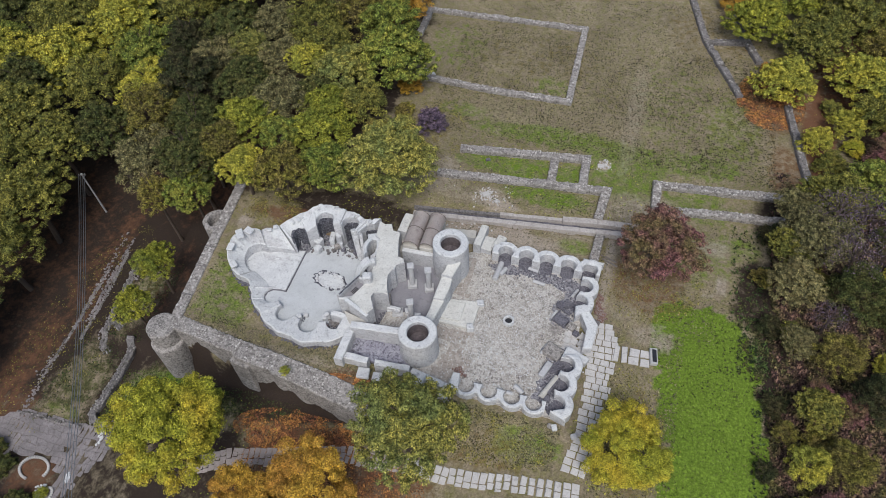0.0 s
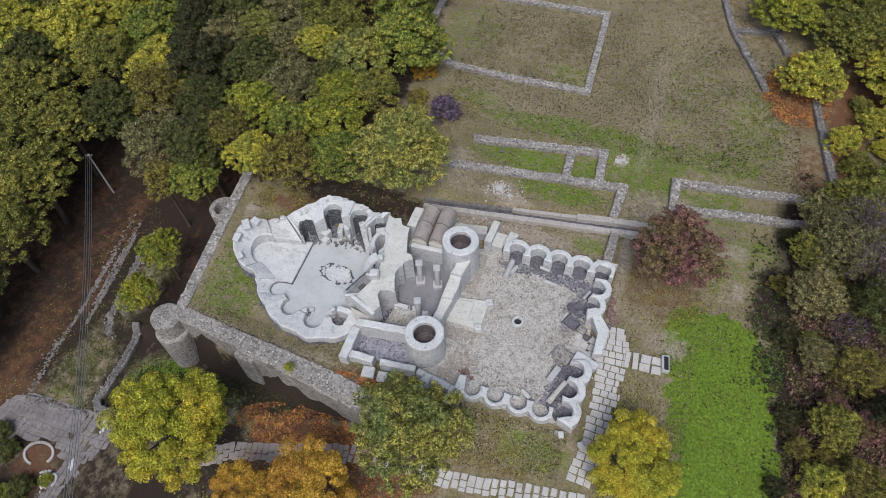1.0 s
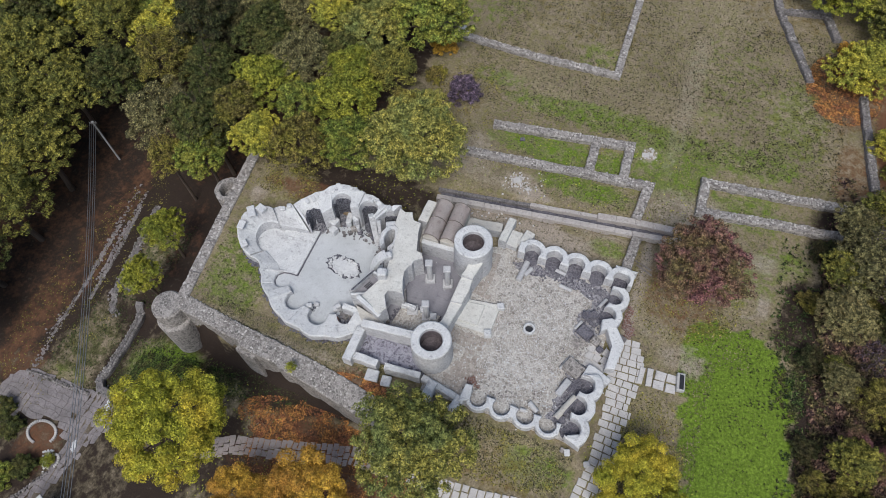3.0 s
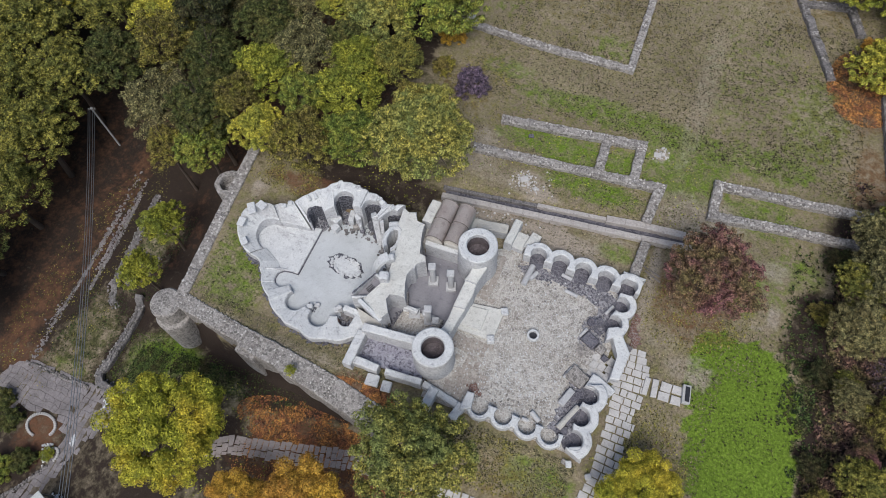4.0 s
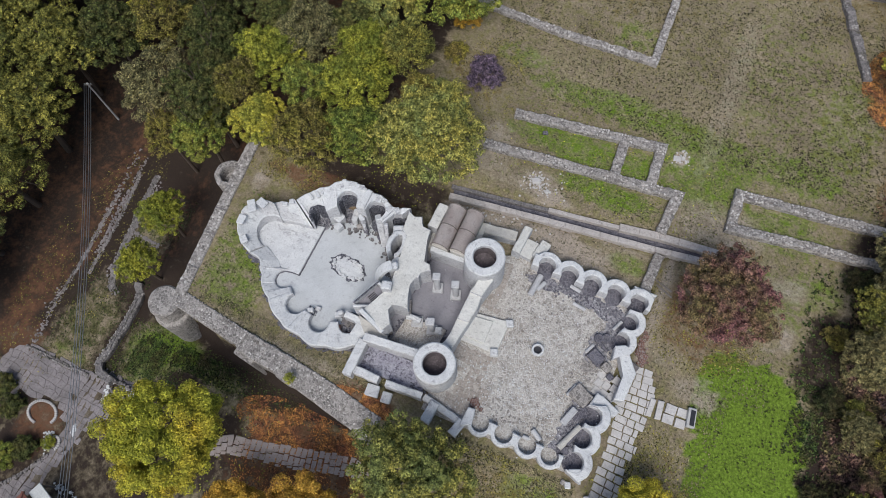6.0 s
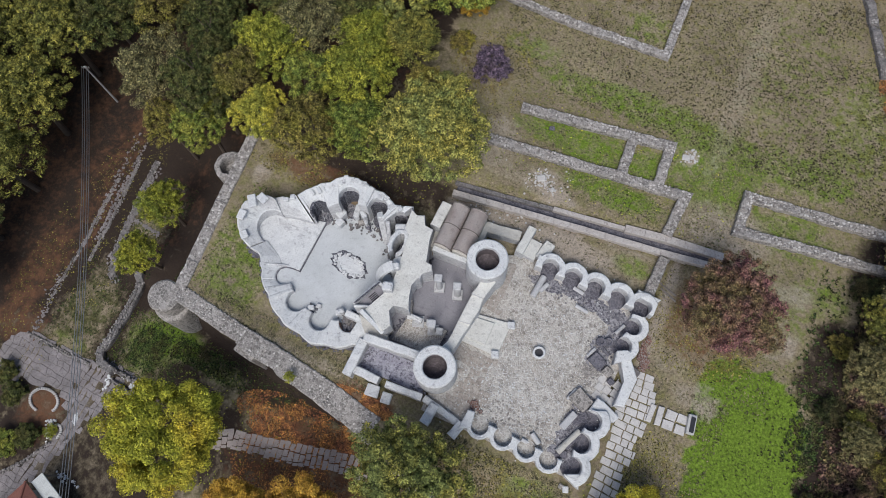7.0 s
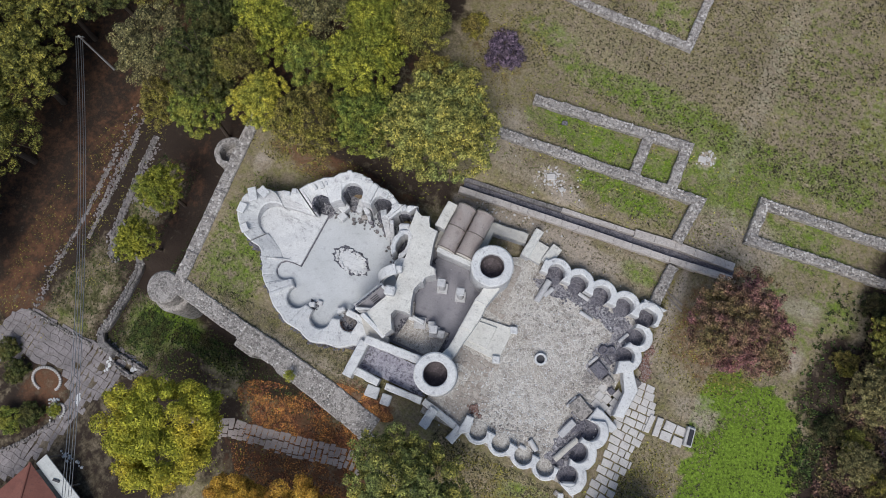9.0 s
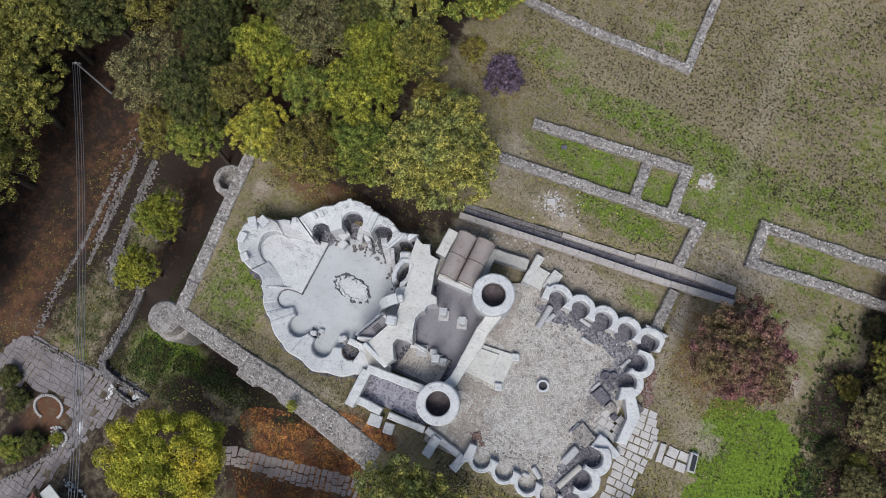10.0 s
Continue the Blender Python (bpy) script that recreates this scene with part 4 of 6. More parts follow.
    strip(bm, [(-12.3, -2.75), (-11.5, -2.75), (-10.7, -3.2), (-10.3, -3.75)], 0.42, -0.6, 0.6, rough=0.06)
    part("beam_wall", bm, LIME, ob, face=FACE)
    bm = bmesh.new()
    slab(bm, [(-11.35, -2.95), (-10.9, -3.0), (-10.25, -3.6), (-10.2, -4.0), (-10.9, -4.45), (-11.45, -3.95)], -0.6, 0.62, 0.05)
    part("corner_wall", bm, LIME, ob, face=FACE)
    bm = bmesh.new()
    slab(bm, [(-11.4, -2.5), (-9.1, -3.0), (-9.0, -3.55), (-10.25, -3.7), (-10.9, -3.1)], -0.6, 0.85, 0.03)
    part("passage_floor", bm, LIME_WARM, ob)
    # the crypt: a walled pit with an iron grate, open to the rotunda
    for pts, wide, top in (([(-11.75, -2.25), (-11.0, -0.5)], 0.18, 2.3), ([(-11.65, -2.35), (-10.75, -2.0)], 0.2, 2.15), ([(-10.95, -0.35), (-10.3, -0.55)], 0.2, 2.3)):
        bm = bmesh.new()
        strip(bm, pts, wide, -0.6, top, rough=0.03)
        part("crypt_wall", bm, LIME, ob, face=FACE)
    bm = bmesh.new()
    slab(bm, [(-11.65, -2.2), (-10.85, -2.0), (-10.2, -0.6), (-10.95, -0.5)], 0.5, 1.75)
    part("crypt_floor", bm, SLATE, ob, "dark grey slab of the crypt")
    for k in range(4):
        bm = bmesh.new()
        block(bm, -11.02 + 0.11 * k, -1.2 - 0.05 * k, 1.74, 0.05, 0.55, 0.06, -24, 0.01)
        part("grate_bar", bm, GRATE, ob)
    # worn cap stones along the high wall of the rotunda
    for k in range(16):
        q = radians(r.uniform(64, 148))
        d = Vector((math.cos(q), math.sin(q)))
        p = CENTRE + d * (rim_at(NORTH_RIM, q) - r.uniform(0.15, 0.45))
        bm = bmesh.new()
        block(bm, p.x, p.y, along([(60, 2.3), (118, 2.2), (134, 1.9), (151, 1.65)], math.degrees(q)) - 0.14, r.uniform(0.25, 0.5), r.uniform(0.2, 0.4), 0.2, math.degrees(q) + r.uniform(-12, 12), 0.03, 0.05, seed=k)
        part("cap_stone", bm, LIME if k % 4 else FACE, ob)


build_rotunda()


# ---- the rooms between rotunda and courtyard ----
def build_rooms():
    ob = thing("entrance_rooms", "roofless pale stone rooms between rotunda and courtyard", "ruin", kind="structure")
    bm = bmesh.new()
    slab(bm, [(-11.2, 5.0), (-11.0, 4.3), (-11.05, 3.55), (-10.5, 3.3), (-10.4, 2.2), (-10.25, 1.2), (-10.1, 0.0), (-10.1, -0.6), (-10.8, -2.1), (-11.0, -2.4), (-9.3, -3.1), (-9.0, -2.5), (-9.55, -1.75), (-9.45, -1.3), (-8.85, -1.2), (-8.4, -1.2), (-8.75, -0.4), (-9.0, 0.3), (-8.9, 0.7), (-8.65, 0.95), (-8.7, 1.3), (-8.15, 1.7), (-8.35, 2.06), (-8.8, 2.0), (-9.2, 3.5), (-9.3, 4.25), (-9.9, 4.2), (-10.2, 4.9), (-10.65, 4.6)][::-1], -0.4, 2.25, 0.06)
    part("vault_block", bm, CREAM, ob, "pale solid wall mass with a flat worn top", FACE)
    bm = bmesh.new()
    slab(bm, [(-9.3, 3.6), (-9.3, -1.1), (-10.0, -1.3), (-10.0, -3.2), (-5.2, -3.0), (-5.2, 3.7)], -0.4, -0.06)
    part("floor", bm, SLATE, ob, "dark grey screed floor")
    bm = bmesh.new()
    slab(bm, [(-8.6, -1.15), (-5.9, -1.0), (-6.0, -2.9), (-8.9, -3.0)], -0.3, 0.12, 0.02)
    part("side_floor", bm, YARD, ob, "pale pebbled floor")
    walls = [
        ([(-8.9, 3.35), (-6.4, 3.45)], 0.35, 1.5), 
        ([(-8.6, -1.15), (-7.6, -1.15)], 0.32, 0.55), ([(-10.3, -3.75), (-6.5, -3.35)], 0.55, 1.5), ([(-10.35, -3.9), (-10.35, -6.3)], 0.62, 1.0),
        ([(-10.1, -5.75), (-8.4, -5.75)], 0.5, 0.8), ([(-7.9, -5.75), (-5.5, -5.55)], 0.42, 0.8), ([(-5.4, -5.5), (-2.4, -6.05)], 0.42, 0.45), ([(-4.55, -5.6), (-4.75, -6.9)], 0.6, 0.75), ([(-2.6, -5.9), (-2.9, -6.9)], 0.55, 0.6),
        ([(-9.3, 6.4), (-9.35, 4.6)], 0.7, 1.9), ([(-6.6, 6.35), (-4.1, 6.7)], 0.7, 0.75), ([(-3.6, 7.5), (-3.75, 5.5)], 0.55, 1.0), ([(-3.0, 6.9), (-3.1, 5.6)], 0.9, 0.45), ([(-2.1, 7.1), (-2.35, 5.8)], 0.7, 0.6),
        ([(-6.5, 6.0), (-6.45, 4.9)], 0.5, 0.8),
    ]
    for k, (pts, wide, top) in enumerate(walls):
        bm = bmesh.new()
        strip(bm, pts, wide, -0.4, top + 0.004 * k, rough=0.05, seed=k)
        part("wall", bm, LIME_WARM if k in (10, 14) else CREAM if k in (9, 11, 12, 13) else LIME, ob, face=FACE)
    # the thick wall from one tower to the other, in worn steps
    for k, (east, west, tops) in enumerate((
        ([(-4.2, 2.7), (-4.35, 2.0), (-4.5, 1.45)], [(-5.1, 2.6), (-5.2, 1.9), (-5.3, 1.45)], [2.3, 2.2, 2.15]),
        ([(-4.5, 1.45), (-4.45, 0.7), (-4.6, -0.3)], [(-5.3, 1.45), (-5.35, 0.6), (-5.4, -0.4)], [1.9, 1.85, 1.8]),
        ([(-4.6, -0.3), (-4.75, -1.1), (-4.85, -2.1), (-5.0, -2.6)], [(-5.4, -0.4), (-5.4, -1.2), (-5.45, -1.9), (-5.7, -2.5)], [1.55, 1.55, 1.65, 1.8]))):
        bm = bmesh.new()
        band(bm, [Vector(p) for p in west], [Vector(p) for p in east], -0.4, tops, rough=0.05, chamfer=0.06, seed=k)
        part("tower_wall", bm, CREAM, ob, face=FACE)
    bm = bmesh.new()
    slab(bm, [(-10.0, -3.9), (-6.3, -3.7), (-5.6, -5.3), (-10.1, -5.5)][::-1], -0.4, 0.05)
    part("south_floor", bm, STAINED, ob, "bluish grey floor of the side room")
    bm = bmesh.new()
    slab(bm, [(-9.4, 3.5), (-6.2, 3.6), (-6.2, 6.3), (-9.3, 6.2)], -0.4, 0.9)
    part("chamber_fill", bm, LIME_WARM, ob)
    step = thing("entrance_platform", "low pale stone platform before the entrance", "platform")
    for poly, z in (([(-5.0, -1.2), (-2.35, -1.2), (-2.3, 1.15), (-5.0, 0.75)], 0.22), ([(-4.9, -0.9), (-3.3, -0.85), (-3.3, 0.7), (-4.9, 0.5)], 0.34)):
        bm = bmesh.new()
        slab(bm, poly, -0.1, z, 0.03)
        part("slab", bm, CREAM, step)
    for x, y, s, h in ((-2.5, -1.15, 0.5, 0.45), (-2.3, 1.0, 0.5, 0.4)):
        bm = bmesh.new()
        block(bm, x, y, -0.05, s, s * 0.9, h + 0.05, 20, 0.05, 0.06, seed=x)
        tagged(part("loose_block", bm, LIME), "squared pale stone block on the yard floor", "stone block", "loose blocks")
    for x0, x1, n in ((-8.95, -7.75, 0), (-7.70, -6.5, 1)):
        barrel = thing("barrel_cover", "brownish half-round protective cover with ribbed ends", "cover", "barrel covers")
        bm = bmesh.new()
        c, r, y0, y1 = (x0 + x1) / 2, (x1 - x0) / 2, 3.45 + 0.1 * n, 6.6 + 0.1 * n
        rows = []
        for j, y in enumerate(np.linspace(y0, y1, 9)):
            k = 1.0 if j % 8 else 1.04
            rows.append([bm.verts.new((c + k * r * math.cos(math.pi * i / 16), y, 1.75 + 0.62 * k * math.sin(math.pi * i / 16))) for i in range(17)])
        for p, q in zip(rows, rows[1:]):
            for i in range(16):
                bm.faces.new((p[i], p[i + 1], q[i + 1], q[i]))
        bmesh.ops.solidify(bm, geom=bm.faces[:], thickness=0.05)
        part("shell", bm, BARREL, barrel)
        for y in (y0 + 0.04, (y0 + y1) / 2, y1 - 0.04):
            bm = bmesh.new()
            tube(bm, [(c + (r + 0.015) * math.cos(math.pi * i / 12), y, 1.75 + 0.64 * math.sin(math.pi * i / 12)) for i in range(13)], 0.035, 0.035)
            part("rib", bm, WOOD, barrel)
        bm = bmesh.new()
        block(bm, c, (y0 + y1) / 2, 0.85, r * 1.9, y1 - y0 - 0.1, 0.92, 0, 0.03)
        part("base", bm, LIME_WARM, barrel)


build_rooms()


# ---- trees ----
def crown_mesh(name, seed, rx, rz, leaves, size, clumps, hollow=0.55, flat=0.75):
    """A crown of leaves gathered in clumps on an uneven shell, with gaps."""
    rng = np.random.default_rng(seed)
    v = rng.normal(size=(clumps, 3))
    v /= np.linalg.norm(v, axis=1)[:, None]
    v[:, 2] = np.where(v[:, 2] < -0.45, -v[:, 2], v[:, 2])
    lobes = 1 + 0.13 * np.sin(3 * np.arctan2(v[:, 1], v[:, 0]) + seed) + 0.12 * np.sin(5 * v[:, 2] + seed)
    far = (hollow + (1 - hollow) * rng.random(clumps) ** 0.6) * lobes
    centres = v * far[:, None] * [rx, rx, rz]
    sizes = rx * rng.uniform(0.55, 1.25, clumps) * (2.35 / math.sqrt(clumps))
    pick = rng.choice(clumps, leaves, p=sizes ** 2 / (sizes ** 2).sum())
    d = rng.normal(size=(leaves, 3))
    d /= np.linalg.norm(d, axis=1)[:, None]
    d[:, 2] = np.abs(d[:, 2]) * 0.9 - 0.15
    where = centres[pick] + d * (sizes[pick] * rng.uniform(0.6, 1.08, leaves))[:, None] * [1, 1, flat]
    n = d * 0.9 + rng.normal(size=(leaves, 3)) * 0.42 + [0, 0, 0.3]
    n /= np.linalg.norm(n, axis=1)[:, None]
    u = np.cross(n, rng.normal(size=(leaves, 3)))
    u /= np.linalg.norm(u, axis=1)[:, None]
    w = np.cross(n, u)
    s = (size * rng.uniform(0.6, 1.3, leaves))[:, None]
    tri = np.stack([where - u * s, where + u * s * 0.7 - w * s * 0.6, where + u * s * 0.9 + w * s * 0.55], 1).reshape(-1, 3)
    me = bpy.data.meshes.new(name)
    me.from_pydata(tri.tolist(), [], np.arange(leaves * 3).reshape(-1, 3).tolist())
    me.materials.append(LEAF["green"])
    return me, centres


def trunk_bm(centres, foot, seed, radius, rx):
    """A tapering trunk with limbs that reach for the clumps."""
    rng = random.Random(seed)
    bm = bmesh.new()
    top = Vector((0.15 * rx * rng.uniform(-1, 1), 0.15 * rx * rng.uniform(-1, 1), 0.1))
    mid = Vector((0.1 * rng.uniform(-1, 1), 0.1 * rng.uniform(-1, 1), -foot * 0.5))
    tube(bm, [(0, 0, -foot), mid, top], radius, radius * 0.5, 7)
    for k in range(0, len(centres), max(1, len(centres) // 14)):
        c = Vector(centres[k]) * 0.92
        a = mid.lerp(top, rng.uniform(0.3, 1.0))
        tube(bm, [a, a.lerp(c, 0.5) + Vector((0, 0, 0.12 * rx)), c], radius * 0.32, radius * 0.07, 4)
    return bm


SHAPES = {}
for key, args in {
    "round": (11, 1.0, 0.85, 26000, 0.030, 150, 0.5), "tall": (37, 1.0, 1.15, 26000, 0.030, 160, 0.5), "ragged": (51, 1.0, 0.8, 17000, 0.030, 120, 0.4),
    "full": (64, 1.0, 0.85, 54000, 0.0235, 520, 0.45), "fine": (77, 1.0, 0.8, 50000, 0.0225, 600, 0.4), "thin": (85, 1.0, 0.8, 26000, 0.0245, 300, 0.35), "dense": (131, 1.0, 0.85, 64000, 0.0225, 210, 0.68), "speckled": (103, 1.0, 0.85, 26000, 0.0265, 420, 0.5), "bare": (92, 1.0, 0.75, 1500, 0.03, 50, 0.4),
}.items():
    me, centres = crown_mesh("crown", *args)
    SHAPES[key] = (me, link_mesh("trunk", trunk_bm(centres, 1.7, args[0], 0.085, 1.0), BARK))


def tree(x, y, radius, top, colour, shape="round", label="", tall=1.0, turn=None, group="", name="tree"):
    """A tree whose crown has that radius and reaches that height; it stands on the ground."""
    crown_me, trunk_me = SHAPES[shape]
    z = ground_z(x, y)
    ob = thing(name, label or "leafy broadleaf tree in autumn", "tree" if name == "tree" else "bush", group)
    rise = radius * tall
    centre = top - rise * 0.9
    ob.location = (x, y, z)
    crown = new("crown", crown_me)
    trunk = new("trunk", trunk_me)
    spin = turn if turn is not None else (x * 37 + y * 53) % 360
    foot = max(0.3, centre - z)
    crown.matrix_world = pose(0, 0, foot, 0, 0, spin) @ Matrix.Diagonal((radius, radius, rise, 1))
    trunk.matrix_world = pose(0, 0, foot, 0, 0, spin) @ Matrix.Diagonal((radius, radius, foot / 1.7, 1))
    for o in (crown, trunk):
        o.parent = ob
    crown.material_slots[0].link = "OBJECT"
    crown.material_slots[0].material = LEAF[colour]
    return ob


# trees that stand singly or show their own shape
tree(-18.5, -14.1, 3.35, 4.6, "yellow", "dense", "tall bright yellow-green tree below the wall", 1.05)
tree(-4.0, -10.3, 3.2, 5.9, "sage", "full", "dense olive-green tree beside the courtyard wall", 0.95)
tree(-8.4, -15.6, 2.9, 4.4, "orange", "dense", "wide orange autumn tree below the path", 0.85)
tree(-12.4, -16.8, 2.4, 1.8, "orange", "dense", "orange autumn tree below the path", 0.9)
tree(8.9, -7.6, 2.5, 3.5, "yellow", "dense", "small yellow-green tree beside the lawn", 0.9)
tree(9.3, 6.7, 2.9, 6.4, "red", "fine", "thinning dark red autumn tree beside the path", 0.95)
tree(-12.15, 10.3, 3.75, 6.6, "sage", "fine", "round grey-green tree turning yellow behind the ruin", 0.92)
tree(-23.2, 6.6, 1.85, 5.0, "gold", "full", "yellow-green tree beside the fortress wall", 1.1)
tree(-20.0, 7.0, 2.3, 5.2, "brown", "speckled", "brownish tree with yellow-green leaves behind the rotunda", 1.0)
tree(-18.4, 11.8, 2.5, 5.6, "lime", "full", "yellow-green tree behind the rotunda", 0.95)
tree(-16.9, 8.5, 2.2, 5.0, "green", "full", "dense green tree behind the rotunda", 1.0)
tree(-21.4, 10.2, 1.7, 5.0, "green", "round", "green tree behind the rotunda", 1.0)
tree(-16.4, 16.0, 2.0, 5.0, "olive", "thin", "olive tree with orange tips at the wood's edge", 1.0)
tree(-14.2, 13.6, 1.5, 3.6, "brown", "thin", "small thin tree with orange-brown leaves", 0.9)
tree(-28.7, -1.0, 1.65, 0.2, "lime", "fine", "small round green tree in the ditch", 1.15, group="ditch trees")
tree(-28.5, -4.8, 1.5, -0.4, "lime", "fine", "small round yellow-green tree in the ditch", 1.15, group="ditch trees")
tree(-11.2, 18.0, 1.35, 1.5, "violet", "round", "bare violet-grey bush on the meadow", 0.7, name="bush")

# the woods: first the trees at their edges
def words(colour):
    return {"green": "green broadleaf tree in the wood", "dark": "dark green tree in the wood", "deep": "deep green shady tree in the wood", "olive": "olive-green tree in the wood", "brown": "browning tree in the wood", "lime": "yellow-green tree in the wood", "gold": "yellowing olive tree in the wood", "grey": "grey-green tree in the wood", "sage": "grey-olive tree in the wood", "orange": "orange autumn tree in the wood", "yellow": "yellow autumn tree in the wood", "red": "reddish autumn tree in the wood", "violet": "nearly bare violet-grey tree in the wood"}[colour]


NEAR_WOOD = [  # x, y, crown radius, top
    (-25.3, 11.7, 2.4, 5.3, "lime", "full"), (-23.4, 14.5, 2.7, 5.4, "grey", "thin"), (-19.4, 19.3, 2.8, 5.8, "sage", "full"), (-23.3, 19.6, 1.7, 5.4, "gold", "full"), (-16.1, 22.4, 3.4, 6.2, "green", "full"), (-17.3, 26.6, 2.6, 5.6, "green", "tall"),
    (-22.6, 23.0, 2.5, 5.2, "olive", "thin"), (-26.1, 8.8, 1.9, 4.8, "brown", "speckled"), (-28.9, 7.7, 2.6, 4.2, "dark", "full"), (-28.3, 5.2, 2.0, 2.2, "green", "full"), (-31.0, 4.4, 1.7, 1.6, "brown", "speckled"), (-33.6, 7.9, 3.0, 2.6, "grey", "thin"),
    (-28.7, 17.6, 2.6, 4.2, "dark", "full"), (-26.6, 15.4, 1.9, 4.4, "dark", "fine"), (-21.0, 16.4, 1.8, 5.0, "dark", "fine"), (-19.6, 15.0, 1.9, 5.0, "lime", "full"), (-26.0, 20.0, 2.2, 4.8, "grey", "thin"),
]
MIDDLE_WOOD = [
    (-37.0, 13.7, 3.0, 2.4, "brown", "thin"), (-41.2, 11.2, 3.0, 1.6, "dark", "fine"), (-34.6, 17.3, 3.3, 2.8, "deep", "tall"), (-33.0, 20.8, 2.9, 3.2, "grey", "thin"), (-30.9, 22.4, 2.3, 3.4, "sage", "thin"), (-32.2, 13.4, 2.4, 2.6, "dark", "full"), (-30.2, 11.2, 2.0, 3.0, "dark", "fine"),
    (-41.7, 21.1, 3.6, 2.8, "green", "full"), (-50.2, 18.5, 4.0, 3.0, "gold", "fine"), (-56.4, 16.5, 4.0, 3.0, "gold", "fine"), (-49.6, 10.4, 3.9, 2.8, "olive", "fine"), (-44.2, 8.2, 2.9, 1.9, "olive", "fine"), (-43.4, 2.2, 3.5, 1.6, "olive", "fine"), (-46.8, 0.2, 3.2, 1.2, "grey", "thin"), (-48.0, 5.0, 3.2, 1.8, "olive", "thin"),
    (-42.6, -3.2, 3.1, 0.8, "olive", "thin"), (-42.8, -8.0, 3.0, 0.2, "dark", "fine"), (-41.2, -12.2, 2.5, -1.0, "brown", "thin"),
]
NORTH_WOOD = [
    (-25.2, 26.0, 3.0, 5.4, "olive", "thin"), (-21.5, 28.6, 3.0, 5.8, "brown", "thin"), (-29.0, 25.6, 2.8, 4.6, "grey", "thin"), (-33.6, 25.0, 3.0, 4.2, "dark", "full"), (-37.6, 22.6, 2.8, 3.4, "deep", "fine"), (-17.8, 31.5, 2.6, 5.6, "orange", "thin"), (-21.0, 34.5, 3.0, 6.0, "lime", "round"), (-46.4, 24.6, 3.8, 3.4, "gold", "fine"), (-53.0, 25.0, 3.8, 3.4, "olive", "fine"), (-40.0, 28.0, 3.2, 4.0, "olive", "thin"),
]
EAST_EDGE = [
    (19.9, 11.2, 3.0, 5.0, "grey", "fine"), (18.6, 7.0, 2.2, 4.0, "grey", "fine"), (22.6, 7.0, 2.6, 4.4, "dark", "thin"), (18.3, 10.4, 1.8, 3.6, "olive", "fine"), (21.4, 2.2, 1.9, 3.4, "brown", "thin"), (20.0, -2.0, 1.7, 3.2, "olive", "fine"), (23.4, -0.6, 2.0, 3.8, "deep", "thin"),
    (19.4, -5.6, 1.5, 2.6, "gold", "thin"), (21.6, -5.0, 1.8, 3.0, "brown", "thin"), (18.9, -8.8, 1.4, 2.2, "olive", "thin"), (22.4, -9.6, 2.0, 3.0, "deep", "thin"), (19.0, 2.9, 1.4, 2.6, "grey", "fine"), (21.3, 15.6, 3.0, 4.6, "olive", "fine"), (18.9, 14.4, 1.9, 3.6, "grey", "fine"), (20.9, 5.0, 1.5, 3.0, "violet", "bare"),
    (20.8, 12.4, 2.2, 6.0, "violet", "bare"), (23.2, 13.6, 2.4, 5.2, "violet", "bare"), (21.9, 9.4, 2.2, 5.4, "violet", "bare"), (24.8, 18.4, 2.2, 3.6, "green", "round"), (20.2, -0.4, 1.1, 2.0, "red", "thin"), (21.8, -1.4, 1.3, 2.4, "red", "thin"), (20.6, -8.0, 1.4, 2.4, "red", "thin"), (18.3, -3.6, 0.9, 1.6, "brown", "thin"),
]
NORTH_EAST = [
    (18.1, 29.6, 2.6, 4.2, "gold", "fine"), (15.6, 37.8, 2.8, 4.6, "lime", "full"), (20.6, 35.6, 3.0, 4.8, "olive", "fine"), (24.6, 31.0, 2.8, 4.6, "gold", "fine"), (23.4, 26.0, 1.6, 2.4, "gold", "thin"), (20.9, 23.4, 1.4, 2.2, "gold", "thin"), (22.0, 21.0, 1.4, 1.8, "olive", "thin"),
    (26.2, 27.4, 2.4, 3.6, "olive", "round"), (26.6, 22.6, 2.2, 3.2, "red", "thin"), (27.0, 35.0, 2.8, 4.6, "brown", "thin"), (18.5, 42.0, 3.0, 4.8, "lime", "round"), (13.6, 42.6, 1.6, 2.4, "orange", "ragged"), (23.8, 39.6, 2.8, 5.0, "olive", "round"),
]
EDGE = NEAR_WOOD + MIDDLE_WOOD + NORTH_WOOD + EAST_EDGE + NORTH_EAST
for x, y, r, top, colour, shape in EDGE:
    tree(x, y, r * (0.85 if x > 0 and y < 17 else 1.0), top, colour, shape, words(colour), 1.0, None, "wood west" if x < 0 else "wood east")

# and the trees behind them
WOODS = [
    ([(-75, -16), (-44.5, -14), (-45, -4), (-47, 4), (-43, 9), (-41, 14), (-36, 15.5), (-28, 25), (-26, 30), (-22, 38), (-22, 46), (-75, 46)], 4.2, (2.8, 4.0), (8.5, 11.0), ["green", "dark", "gold", "olive", "grey", "olive", "brown", "gold"], "wood west"),
    ([(23.5, -25), (24.5, 3), (26, 17), (40, 19), (40, -25)], 2.5, (0.7, 1.35), (1.4, 2.8), ["deep", "brown", "red", "dark", "olive", "red", "gold"], "wood east"),
    ([(29, 22), (28, 34), (25, 42), (18, 47), (16.5, 52), (45, 62), (45, 22)], 3.8, (2.2, 3.0), (4.0, 6.0), ["olive", "gold", "orange", "brown", "gold", "brown"], "wood north"),
]
rng = random.Random(5)
